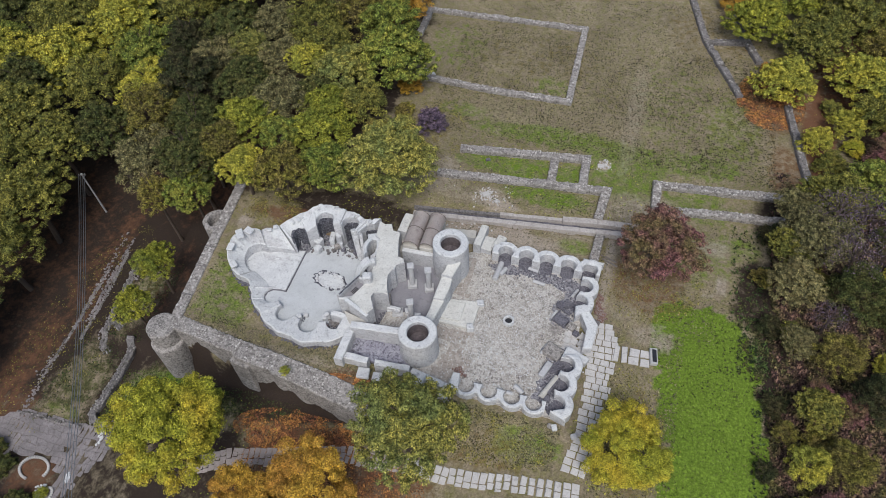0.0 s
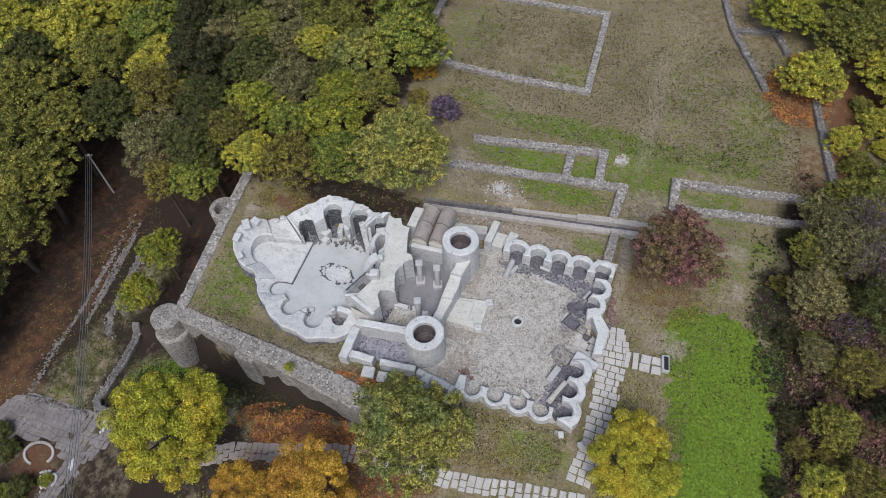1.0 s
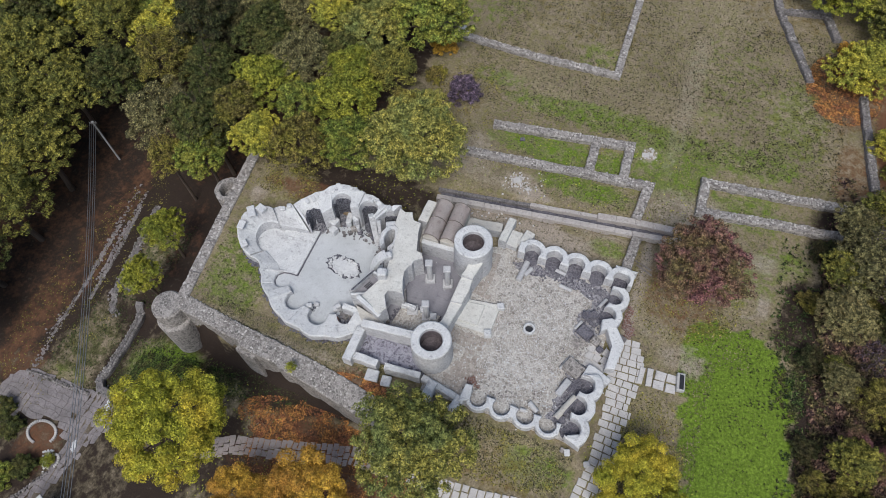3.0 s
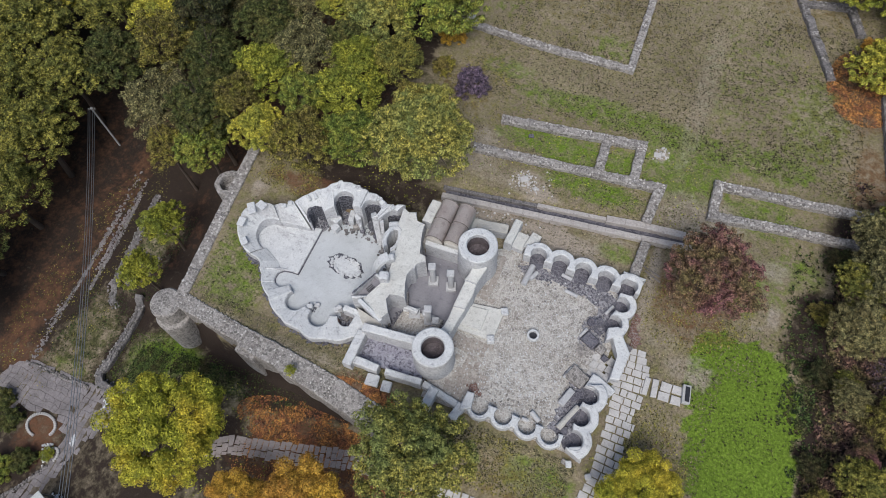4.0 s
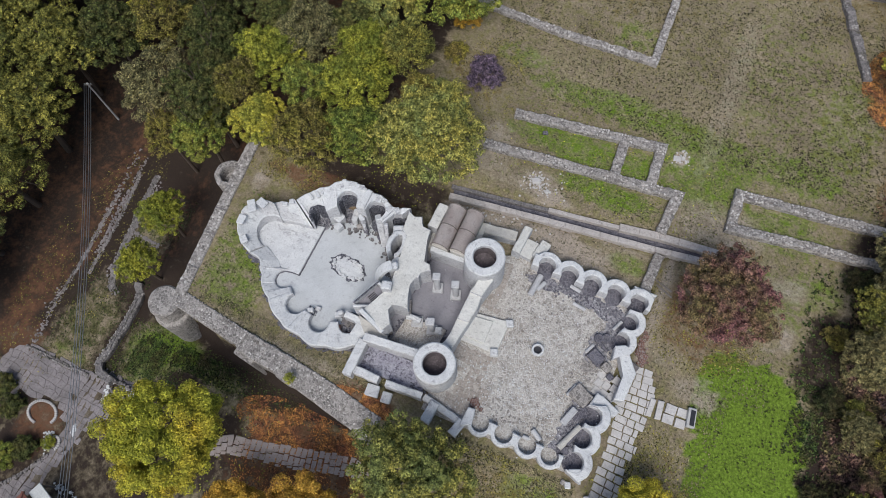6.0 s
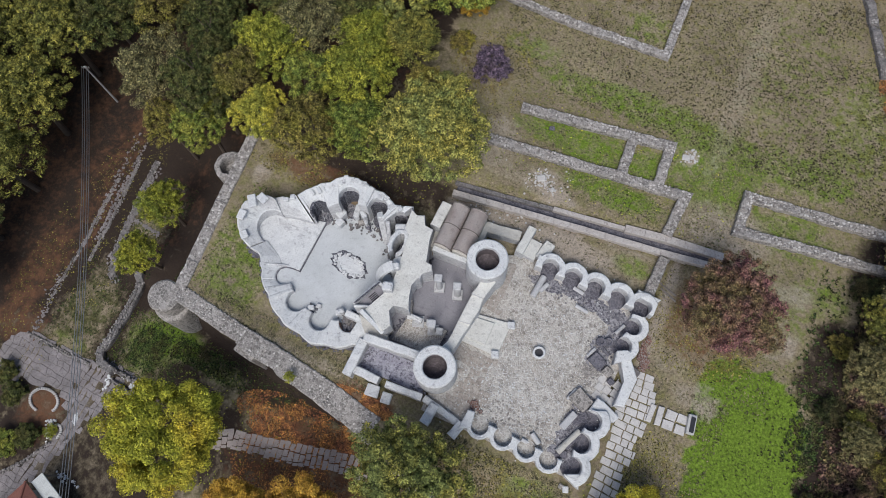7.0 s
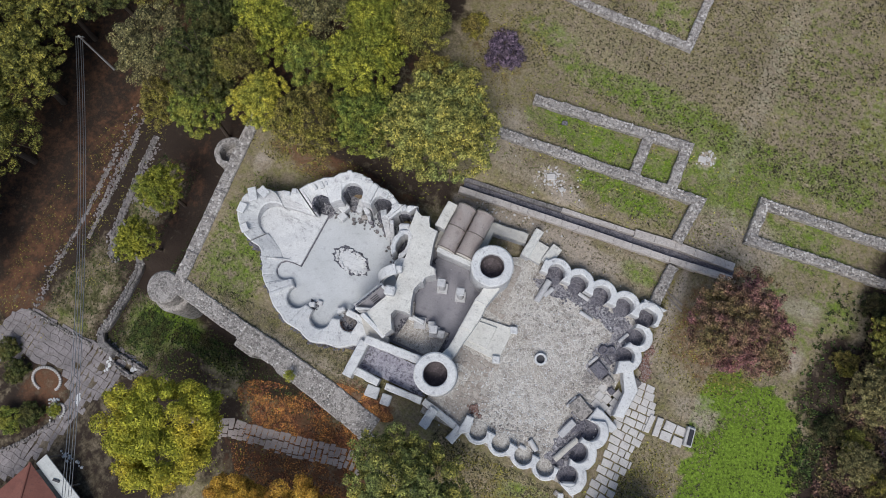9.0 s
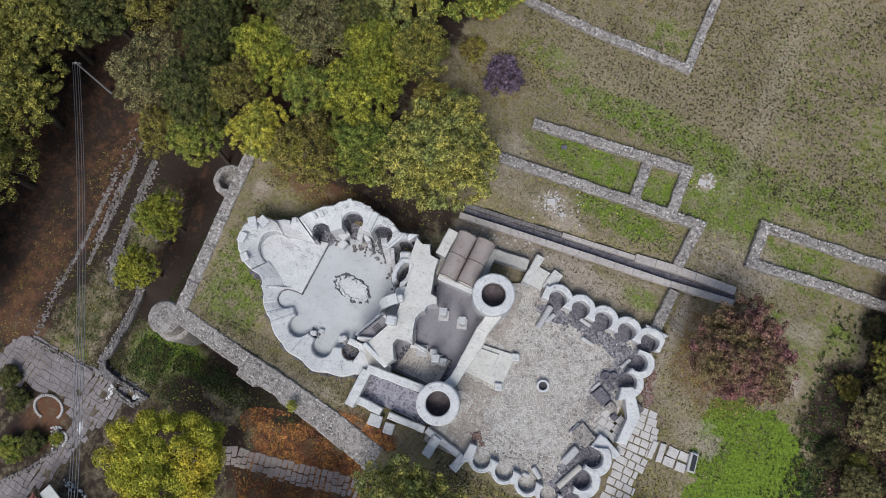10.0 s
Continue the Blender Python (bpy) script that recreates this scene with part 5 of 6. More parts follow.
for poly, gap, radii, heights, colours, group in WOODS:
    xs, ys = [p[0] for p in poly], [p[1] for p in poly]
    placed = [(e[0], e[1]) for e in EDGE]
    for _ in range(2600):
        x, y = rng.uniform(max(min(xs), -66), min(max(xs), 34)), rng.uniform(max(min(ys), -22), min(max(ys), 50))
        if inside(poly, x, y) and math.hypot(x + 38.5, y - 4.5) > 5 and all(math.hypot(x - a, y - b) > gap for a, b in placed):
            placed.append((x, y))
            colour = rng.choice(colours)
            tree(x, y, rng.uniform(*radii), ground_z(x, y) + rng.uniform(*heights), colour, rng.choice(["thin", "fine", "thin", "speckled"] if x > 0 else ["full", "fine", "thin", "fine"]), words(colour), rng.uniform(0.9, 1.15), rng.uniform(0, 360), group)
# low bushes
for x, y, r, colour in ((-31.0, -19.6, 0.9, "dark"), (-32.2, -20.6, 1.0, "green"), (-29.6, -18.6, 0.5, "lime"), (-33.9, -17.6, 0.9, "dark"), (-35.6, -16.6, 0.9, "dark"), (-13.6, -7.9, 0.35, "lime"), (20.3, 8.6, 1.2, "brown"), (19.0, 3.9, 1.0, "olive"), (20.5, -3.6, 1.1, "brown"), (24.0, 23.8, 0.9, "yellow"), (17.3, 33.0, 0.8, "orange"), (22.4, 28.6, 0.9, "olive"), (-13.9, 19.0, 0.9, "brown"), (-14.6, 22.4, 1.1, "orange"), (17.4, 4.2, 0.9, "deep"), (17.8, -1.6, 0.8, "deep"), (17.3, -6.2, 0.7, "deep"), (16.9, 8.4, 0.8, "brown"), (17.6, 12.6, 1.0, "deep")):
    top = (0.9 if (x, y) == (-13.6, -7.9) else ground_z(x, y) + 1.15 * r)
    tree(x, y, r, top, colour, "round" if r > 0.6 else "ragged", "low leafy bush on the ground", 0.8, None, "bushes", "bush")


# ---- columns and loose stones in and round the ruin ----
def column(x, y, height, radius=0.2, label="slender pale marble column standing on a square base"):
    ob = thing("column", label, "column", "standing columns", at=(x, y, 0))
    bm = bmesh.new()
    block(bm, 0, 0, -0.06, radius * 3.4, radius * 3.4, 0.26, 20, 0.02)
    part("base", bm, MARBLE, ob)
    bm = bmesh.new()
    rings = turned(bm, [(radius * 1.15, 0.18), (radius * 1.02, 0.26), (radius, height * 0.5), (radius * 0.9, height - 0.24), (radius * 1.0, height - 0.2)], 20)
    bm.faces.new(rings[-1])
    part("shaft", bm, MARBLE, ob)
    if height > 1:
        bm = bmesh.new()
        block(bm, 0, 0, height - 0.22, radius * 2.5, radius * 2.5, 0.24, 20, 0.05)
        part("capital", bm, MARBLE, ob)
    return ob


column(-7.58, 1.40, 2.5)
column(-6.29, 1.43, 2.4)
column(-6.75, -1.35, 2.2)
column(-7.85, -1.25, 0.7, 0.22, "broken column stump on a square base")


def stone(x, y, sx, sy, sz, turn, material, label, category="stone block", group="loose blocks", z=-0.03, name="stone_block", tilt=(0, 0)):
    bm = bmesh.new()
    block(bm, 0, 0, 0, sx, sy, sz, 0, min(0.05, sz * 0.25), 0.05 * min(sx, sy, 1), seed=x * 3 + y)
    ob = part(name, bm, material)
    ob.matrix_world = pose(x, y, z, tilt[0], tilt[1], turn)
    return tagged(ob, label, category, group)


def drum(x, y, length, radius, turn, material, label):
    """A fallen column drum, lying."""
    bm = bmesh.new()
    rings = turned(bm, [(radius * 0.93, -length / 2), (radius, -length / 2 + 0.04), (radius * 0.97, length / 2 - 0.04), (radius * 0.9, length / 2)], 16)
    bm.faces.new(rings[0][::-1])
    bm.faces.new(rings[-1])
    ob = part("column_fragment", bm, material)
    ob.matrix_world = pose(x, y, radius - 0.02, 0, 90, turn)
    return tagged(ob, label, "column fragment", "fallen columns")


drum(-1.72, 4.15, 1.6, 0.21, 84, MARBLE, "long white column fragment lying in the yard")
drum(-1.36, 4.25, 0.75, 0.16, 66, MARBLE, "short white column fragment lying in the yard")
drum(0.78, 5.0, 0.75, 0.13, -10, MARBLE, "short white column fragment lying before the niches")
drum(1.42, 3.95, 0.9, 0.13, -8, MARBLE, "thin white column fragment lying in the yard")
drum(4.12, 3.72, 0.8, 0.12, 66, MARBLE, "thin white column fragment lying beside the wall")
drum(1.84, -4.8, 0.75, 0.17, -32, MARBLE, "white column fragment lying in the yard")
drum(1.30, -5.2, 0.4, 0.13, 0, MARBLE, "small white column piece in a niche")
drum(3.72, -4.1, 1.9, 0.2, 66, LIME_WARM, "long pale column lying across dark slabs")
drum(4.05, -3.7, 1.9, 0.16, 68, DARK, "dark column lying beside the niches")
for x, y in ((3.3, 2.45), (3.75, 2.62)):
    bm = bmesh.new()
    rings = turned(bm, [(0.30, -0.02), (0.32, 0.2), (0.27, 0.28), (0.17, 0.29), (0.15, 0.2), (0.02, 0.2)], 18, (x, y, 0), 0.02)
    tagged(part("millstone", bm, DARK), "dark round hollowed stone on the yard floor", "millstone", "round stones")
for x, y, sx, sy, sz, turn, m, text in (
    (3.55, 1.2, 1.0, 0.75, 0.35, -24, DARK, "big dark stone slab beside the wall"), (3.0, 1.6, 0.75, 0.2, 0.22, 66, MARBLE, "narrow white stone bar on the yard"), (3.75, 2.05, 0.8, 0.2, 0.2, -30, DARK, "dark stone bar on the yard"),
    (4.35, 0.85, 0.6, 0.55, 0.35, -22, RUBBLE, "grey stone block beside the gate"), (4.75, 0.35, 0.4, 0.35, 0.4, -25, DARK, "dark stone block in the gate"), (3.5, -1.45, 1.25, 0.95, 0.4, -25, RUBBLE, "large grey stone slab beside the gate"),
    (2.85, -1.35, 0.9, 0.18, 0.25, 70, MARBLE, "narrow white stone bar on the yard"), (4.05, -1.55, 0.7, 0.22, 0.3, 68, DARK, "dark upright stone slab"), (3.25, -2.95, 1.25, 0.42, 0.42, 70, MARBLE, "long white stone trough beside dark slabs"),
    (3.85, -2.6, 0.9, 0.55, 0.16, 35, DARK, "dark broken slab on the yard floor"), (3.6, -4.95, 0.7, 0.5, 0.22, 10, DARK, "dark broken slab on the yard floor"), (4.0, -2.2, 0.6, 0.35, 0.2, -40, DARK, "dark broken slab on the yard floor"),
    (-14.72, -3.35, 0.4, 0.35, 0.5, 30, LIME, "pale square pedestal on the rotunda floor"), (-14.35, -3.0, 0.35, 0.3, 0.25, 10, MARBLE, "small white block on the rotunda floor"), (-12.9, -2.85, 0.4, 0.4, 0.4, 30, LIME, "pale block beside the niche"),
    (-15.75, 2.75, 0.5, 0.55, 0.6, -20, LIME, "pale broken pier stump on the rotunda floor"), (-14.4, 3.4, 0.5, 0.3, 0.5, 40, RUBBLE, "rough grey stone at the niche mouth"), (-13.9, 3.3, 0.35, 0.3, 0.35, 10, DARK, "dark rough stone at the niche mouth"),
    (-14.95, 3.9, 0.4, 0.9, 0.8, 12, LIME, "pale fallen stone in a niche"), (-12.8, 3.2, 0.3, 0.35, 0.4, 60, DARK, "dark rough stone before the arcade"),
    (-7.1, -1.0, 0.5, 0.45, 0.45, 25, LIME, "pale squared block in the side room"), (-6.3, -1.3, 0.45, 0.5, 0.5, 18, LIME, "pale squared block in the side room"), (-8.5, -1.2, 0.35, 0.35, 0.3, 10, LIME, "small pale block in the side room"),
    (-8.55, -6.45, 0.85, 0.75, 0.3, 8, LIME, "pale flat slab outside the south wall"), (-7.55, -6.5, 0.65, 0.7, 0.28, 8, LIME, "pale flat slab outside the south wall"), (5.9, -7.0, 0.4, 0.35, 0.3, 30, MARBLE, "small white stone beside the paved path"),
    (-9.3, -2.6, 0.5, 0.45, 0.5, 35, RUBBLE, "rough stone in the passage"), (-8.75, -0.7, 0.45, 0.9, 0.9, 20, RUBBLE, "rough broken wall stub in the doorway"), (-8.9, 1.3, 0.35, 0.6, 1.1, 10, RUBBLE, "rough broken stone door jamb"),
    (5.9, 1.5, 0.55, 0.45, 0.45, -20, OLD, "grey stone block beside the gate"), (4.6, -6.75, 0.35, 0.4, 0.3, 20, LIME, "pale stone at the wall foot"), (4.3, -6.7, 0.3, 0.3, 0.25, -10, RUBBLE, "grey stone at the wall foot"),
    (4.0, 17.0, 0.5, 0.42, 0.1, 10, PAVE, "pale broken slab beside the foundations"), (-4.5, 11.4, 0.6, 0.45, 0.2, 30, PAVE, "pale broken stone on the grass"), (-3.5, 10.9, 0.35, 0.3, 0.18, 70, PAVE, "pale stone on the grass"),
    (-5.3, 15.3, 0.4, 0.3, 0.2, 20, DARK, "dark stone on the grass"), (-14.0, 25.2, 0.7, 0.5, 0.3, 10, LIME, "pale stones on the foundation corner"), (-13.2, 24.9, 0.5, 0.4, 0.25, 40, LIME, "pale stones on the foundation corner"),
):
    stone(x, y, sx, sy, sz, turn, m, text, z=FLOOR_Z - 0.02 if x < -11 and abs(y) < 4.5 else ground_z(x, y) - 0.03 if y > 6 or y < -6.3 or x > 5.5 else -0.03)

# scattered rubble: dark stones before the niches, brick by the east wall, pale chips on the yard
def rubble(name, label, spots, material, count, size, seed, flat=0.6):
    r = random.Random(seed)
    verts, faces = [], []
    for _ in range(count):
        x0, y0, x1, y1, w = r.choice(spots)
        t = r.random()
        x, y = x0 + (x1 - x0) * t + r.gauss(0, w), y0 + (y1 - y0) * t + r.gauss(0, w)
        s = size * r.uniform(0.5, 1.5)
        z = max(0.0, ground_z(x, y)) if -5.3 < x < 5.2 and abs(y) < 6 else 0.0 if -10 < x < -5.3 and abs(y) < 5.6 else FLOOR_Z if math.hypot(x + 14, y - 0.15) < 4.7 else ground_z(x, y)
        k = len(verts)
        a0 = r.uniform(0, 6.3)
        for h, q in ((-0.05, 1.0), (s * flat, 0.7)):
            for i in range(5):
                a = a0 + i * 1.2566
                verts.append((x + s * q * math.cos(a) * r.uniform(0.6, 1.1), y + s * q * math.sin(a) * r.uniform(0.6, 1.1), z + h))
        faces += [(k + i, k + (i + 1) % 5, k + 5 + (i + 1) % 5, k + 5 + i) for i in range(5)] + [(k + 5, k + 6, k + 7, k + 8, k + 9)]
    me = bpy.data.meshes.new(name)
    me.from_pydata(verts, [], faces)
    me.materials.append(material)
    return tagged(new(name, me), label, "rubble", kind="stuff")


rubble("dark_rubble", "dark rubble along the niche walls", [(-2.2, 4.7, 4.2, 4.75, 0.2), (-1.5, 4.4, 3.6, 4.5, 0.3), (4.2, 4.6, 3.7, 1.0, 0.25), (3.9, -1.9, 3.6, -5.0, 0.3)], DARK, 300, 0.09, 3)
rubble("grey_rubble", "grey stone chips on the yard floor", [(-2, 3.0, 3.5, 3.2, 0.8), (3.2, 2.5, 3.4, -2.5, 0.4), (-2.5, -4.5, 3.0, -4.4, 0.5), (3.0, 0.6, 3.6, 0.4, 0.25)], RUBBLE, 700, 0.07, 4)
rubble("pale_rubble", "pale stone chips on the yard floor", [(-2.5, 0, 3.5, 0, 2.4), (-4, -3, 2, -4, 1.2)], LIME, 900, 0.055, 5)
rubble("brick_rubble", "broken red bricks between wall and path", [(5.75, 4.2, 6.3, 2.0, 0.16), (5.9, 2.8, 6.4, 2.2, 0.14), (-2.4, -4.55, -2.35, -4.5, 0.15)], BRICK, 130, 0.15, 6)
rubble("rotunda_rubble", "dark rough stones at the mouths of the northern niches", [(-16.3, 2.9, -12.2, 3.4, 0.3), (-11.9, 3.0, -10.9, 1.0, 0.25), (-12.5, -2.9, -11.8, -3.2, 0.2)], OLD, 160, 0.14, 7)
# dark stones that draw an outline along the wall foot
rubble("footing_stones", "dark stones along the foot of the rotunda", [(*a, *b, 0.10) for a, b in zip(SOUTH_RIM, SOUTH_RIM[1:])] + [(-21.4, -0.9, -20.3, -1.6, 0.1), (-21.9, 0.4, -21.4, -0.9, 0.06), (-20.3, -1.6, -19.6, -1.75, 0.1)], DARK, 800, 0.10, 12)
rubble("niche_dirt", "dark dirt and stones round the niches of the rotunda", [(-17.5, 2.3, -16.5, 3.0, 0.2), (-15.9, 3.6, -14.6, 4.2, 0.25), (-14.5, 3.4, -12.3, 3.6, 0.22), (-12.4, 3.3, -11.2, 2.0, 0.16), (-12.3, -2.8, -11.5, -3.5, 0.2), (-14.9, -3.2, -14.5, -3.4, 0.12), (-11.9, -2.4, -11.5, -2.7, 0.15)], NICHE, 420, 0.085, 18)
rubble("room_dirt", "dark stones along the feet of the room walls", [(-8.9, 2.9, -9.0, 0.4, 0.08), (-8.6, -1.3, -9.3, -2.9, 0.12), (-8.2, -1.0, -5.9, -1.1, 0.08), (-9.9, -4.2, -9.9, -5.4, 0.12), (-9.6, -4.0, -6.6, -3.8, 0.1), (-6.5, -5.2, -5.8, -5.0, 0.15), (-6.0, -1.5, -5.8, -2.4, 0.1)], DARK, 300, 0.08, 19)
rubble("drain_stones", "dark bluish stones along the bed of the drain", [(-9.4, 8.3, 8.6, 10.65, 0.13)], DARK, 420, 0.12, 13, 0.9)
rubble("drain_bricks", "reddish stones at the upper end of the drain", [(-9.4, 8.4, -4.5, 9.0, 0.14)], BRICK, 90, 0.12, 14, 0.9)
rubble("outer_stones", "small pale stones on the grass outside", [(-5, 11.2, -3, 11, 0.8), (-8.5, 7.6, -2, 7.8, 0.4), (-5, 11.4, -4, 11.2, 0.35), (4.2, 17.2, 4.4, 17.1, 0.28), (-4.6, 11.5, -4.2, 11.3, 0.25)], PAVE, 260, 0.085, 8)
rubble("pale_kerb_stones", "pale stones set along the beds of the lower land", [(-29.4, -12.6, -27.5, -13.05, 0.1), (-27.97, -13.0, -25.3, -12.85, 0.1), (-27.5, -14.3, -27.9, -13.1, 0.08), (-25.6, -13.4, -25.3, -12.9, 0.08), (-30.3, -18.0, -29.8, -19.2, 0.16), (-27.4, -20.8, -25.1, -20.5, 0.14), (-28.2, -17.4, -28.6, -16.9, 0.1)], LIME, 230, 0.12, 15)
rubble("valley_stones", "rough stone lines along the lower path", [(-37.6, 4.6, -36.5, -3.3, 0.2), (-36.5, 4.0, -35.4, -4.9, 0.12), (-36.2, 1.0, -35.4, -4.9, 0.12), (-33.7, 2.4, -33.3, -6.0, 0.16), (-33.6, 0.0, -33.3, -6.0, 0.2), (-33.1, -2.2, -30.4, -2.5, 0.1), (-36.5, -8.4, -35.7, -13.7, 0.22), (-29.0, -12.6, -24.8, -12.7, 0.12)], PAVE_OLD, 900, 0.10, 9)

# ---- the paved path before the gate, the bridge of slabs, the southern path and the lower square ----
SLABS = []
for k in range(6):
    r = random.Random(40 + k)
    bm = bmesh.new()
    slab(bm, [(sx * 0.5 * r.uniform(0.88, 1.0), sy * 0.5 * r.uniform(0.88, 1.0)) for sx, sy in ((-1, -1), (1, -1), (1, 1), (-1, 1))], -0.12, 0.06, 0.03)
    SLABS.append(bm)


def slab_meshes(material):
    out = []
    for bm in SLABS:
        out.append(link_mesh("paving_slab", bm.copy(), material))
    return out


PALE_SLABS, WARM_SLABS = slab_meshes(PAVE), slab_meshes(PAVE_WARM)


def lay_slab(parent, meshes, r, x, y, sx, sy, turn, lift=0.0):
    ob = new("paving_slab", r.choice(meshes))
    z = ground_z(x, y)
    dx = (ground_z(x + 0.5, y) - ground_z(x - 0.5, y))
    ob.matrix_world = pose(x, y, z + lift + r.uniform(-0.008, 0.012), r.uniform(-1, 1), -math.degrees(math.atan(max(-0.4, min(0.4, dx)))) + r.uniform(-1, 1), turn + r.uniform(-3, 3)) @ Matrix.Diagonal((sx, sy, 1, 1))
    ob.parent = parent
    return ob


def pave_run(parent, meshes, line, width, row, seed, ragged=0.0):
    """Rows of slabs across a line, of uneven widths."""
    r = random.Random(seed)
    pts = resample(line, row)
    for i, p in enumerate(pts[:-1]):
        d = (pts[i + 1] - p).normalized()
        n = Vector((-d.y, d.x))
        w = along(width, i / len(pts))
        u = -w / 2 + r.uniform(-ragged, ragged * 0.3)
        end = w / 2 + r.uniform(-ragged, ragged)
        while u < end - 0.12:
            s = min(r.uniform(0.42, 0.8), end - u)
            q = p + n * (u + s / 2)
            lay_slab(parent, meshes, r, q.x, q.y, (row) * 1.0, s * 0.97, math.degrees(math.atan2(d.y, d.x)))
            u += s
    return parent


walkway = thing("paved_path", "path of pale squared stone slabs before the gate", "path", kind="structure")
pave_run(walkway, PALE_SLABS, [(6.55, 1.55), (6.65, 0.2), (6.75, -1.3), (6.75, -3.2), (6.75, -5.2), (6.6, -7.2), (6.35, -9.6)], [(0, 1.3), (0.08, 1.9), (0.2, 2.1), (0.35, 1.7), (0.5, 1.45), (0.8, 1.5), (1, 1.6)], 0.46, 11, 0.18)
threshold = thing("gate_threshold", "worn pale slabs in the gate of the courtyard", "threshold", kind="structure")
r = random.Random(12)
for x in (4.25, 4.75, 5.25, 5.65):
    for y in (-0.75, -0.2, 0.35):
        ob = new("paving_slab", r.choice(PALE_SLABS))
        ob.matrix_world = pose(x, y, 0.0, 0, 0, -20 + r.uniform(-4, 4)) @ Matrix.Diagonal((0.5, 0.54, 1, 1))
        ob.parent = threshold
south = thing("southern_path", "reddish grey stone path climbing below the wall", "path", kind="structure")
pave_run(south, PALE_SLABS, [(6.6, -10.4), (3, -10.65), (0.5, -10.95), (-1.5, -11.1), (-4.5, -11.0)], [(0, 1.1), (1, 1.1)], 0.5, 13, 0.05)
pave_run(south, WARM_SLABS, [(-4.8, -10.9), (-8.6, -11.25), (-12.1, -12.2), (-16.5, -13.2), (-19.5, -14.6)], [(0, 1.3), (1, 1.3)], 0.42, 14, 0.1)
bridge = thing("slab_bridge", "short run of pale slabs leading onto the lawn", "stone slabs")
for x, y, sx, sy, lift in ((7.68, -0.36, 0.36, 1.25, 0.10), (8.2, -0.32, 0.40, 1.25, 0.12), (8.85, 0.02, 0.72, 0.62, 0.06), (8.85, -0.62, 0.72, 0.6, 0.05), (9.55, 0.1, 0.66, 0.6, 0.05), (9.6, -0.58, 0.66, 0.62, 0.06), (10.1, 0.05, 0.4, 1.3, 0.05)):
    lay_slab(bridge, PALE_SLABS, r, x, y, sx, sy, 2, lift)
sign = thing("low_sign_stand", "low stand with a dark slanted board beside the slabs", "sign stand")
bm = bmesh.new()
block(bm, 10.1, -0.02, 0.0, 0.5, 1.2, 0.35, 8, 0.03)
part("stand", bm, CONCRETE, sign)
bm = bmesh.new()
block(bm, 10.14, -0.03, 0.36, 0.28, 0.95, 0.05, 8, 0.01, tilt=(0, 14))
part("board", bm, GRATE, sign, "dark slanted board")

SQUARE = [(-36.6, -13.6), (-34.3, -12.9), (-28.6, -13.2), (-25.6, -13.4), (-26.6, -15.8), (-27.6, -18.0), (-28.2, -21.0), (-30.5, -25), (-33, -27), (-33.5, -25), (-30.2, -21.2), (-29.3, -19.8), (-29.0, -17.6), (-30.8, -16.0), (-33.6, -16.4), (-37.5, -18.5), (-38.5, -16.0)]
square = thing("lower_square", "irregular grey flagstones of the lower square", "paving", kind="structure")
r = random.Random(21)
GRID = {}
for i in range(29):
    for j in range(31):
        GRID[i, j] = (-39 + i * 0.51 + r.uniform(-0.13, 0.13) + 0.14 * (j % 2), -27.5 + j * 0.48 + r.uniform(-0.11, 0.11))
for i in range(28):
    for j in range(30):
        q = [GRID[i, j], GRID[i + 1, j], GRID[i + 1, j + 1], GRID[i, j + 1]]
        cx, cy = sum(p[0] for p in q) / 4, sum(p[1] for p in q) / 4
        if inside(SQUARE, cx, cy) and r.random() > 0.06:
            bm = bmesh.new()
            slab(bm, [((p[0] - cx) * 0.965, (p[1] - cy) * 0.965) for p in q], -0.15, 0.035, 0.015)
            ob = part("flagstone", bm, PAVE_OLD, square)
            ob.location = (cx, cy, ground_z(cx, cy) + r.uniform(-0.01, 0.015))


# ---- low walls and beds in the lower land ----
def low_wall(label, lines, width, top, material=OLD, name="low_stone_wall"):
    ob = thing(name, label, "wall", "lower walls")
    for n, pts in enumerate(lines):
        bm = bmesh.new()
        strip(bm, pts, width, -9.2, top - 0.01 * n, rough=0.08, chamfer=0.08, seed=n, base=ground_z)
        part("wall", bm, material, ob)
        line = resample(pts, 0.4)
        stones_on(ob, *sides(line, width * 1.1), [top + ground_z(p.x, p.y) for p in line], MOSS_STONE, 560 + n + int(pts[0][0]), 0.2, 0.09)
    return ob


low_wall("dark mossy rubble wall along the ditch", [[(-29.9, -5.8), (-29.6, -7.0), (-29.45, -8.8), (-29.41, -11.1), (-29.6, -12.2), (-29.0, -12.86), (-27.5, -13.02)]], 0.62, 0.5)
low_wall("low double line of rubble along the lower path", [[(-34.9, -6.6), (-35.3, -2.0), (-36.0, 2.6)], [(-36.1, -10.4), (-36.3, -5.5), (-36.9, 0.5)]], 0.42, 0.02, PAVE_OLD)
low_wall("broken rubble wall beside the ditch trees", [[(-32.7, -6.6), (-33.3, -4.0), (-34.0, 0.2), (-34.3, 3.0)], [(-33.1, -4.4), (-31.6, -5.0)], [(-32.7, -6.6), (-31.8, -7.2)]], 0.6, 0.06, OLD)
low_wall("small rubble enclosure beside the lower square", [[(-27.6, -12.9), (-24.7, -12.9), (-25.3, -13.8), (-27.4, -13.6)]], 0.3, 0.3, PAVE_OLD)
low_wall("grey kerb wall beside the lower square", [[(-29.2, -19.3), (-30.6, -21.6), (-33.0, -24.5)], [(-36.3, -13.5), (-30.0, -13.4)]], 0.3, 0.1, PAVE_OLD)


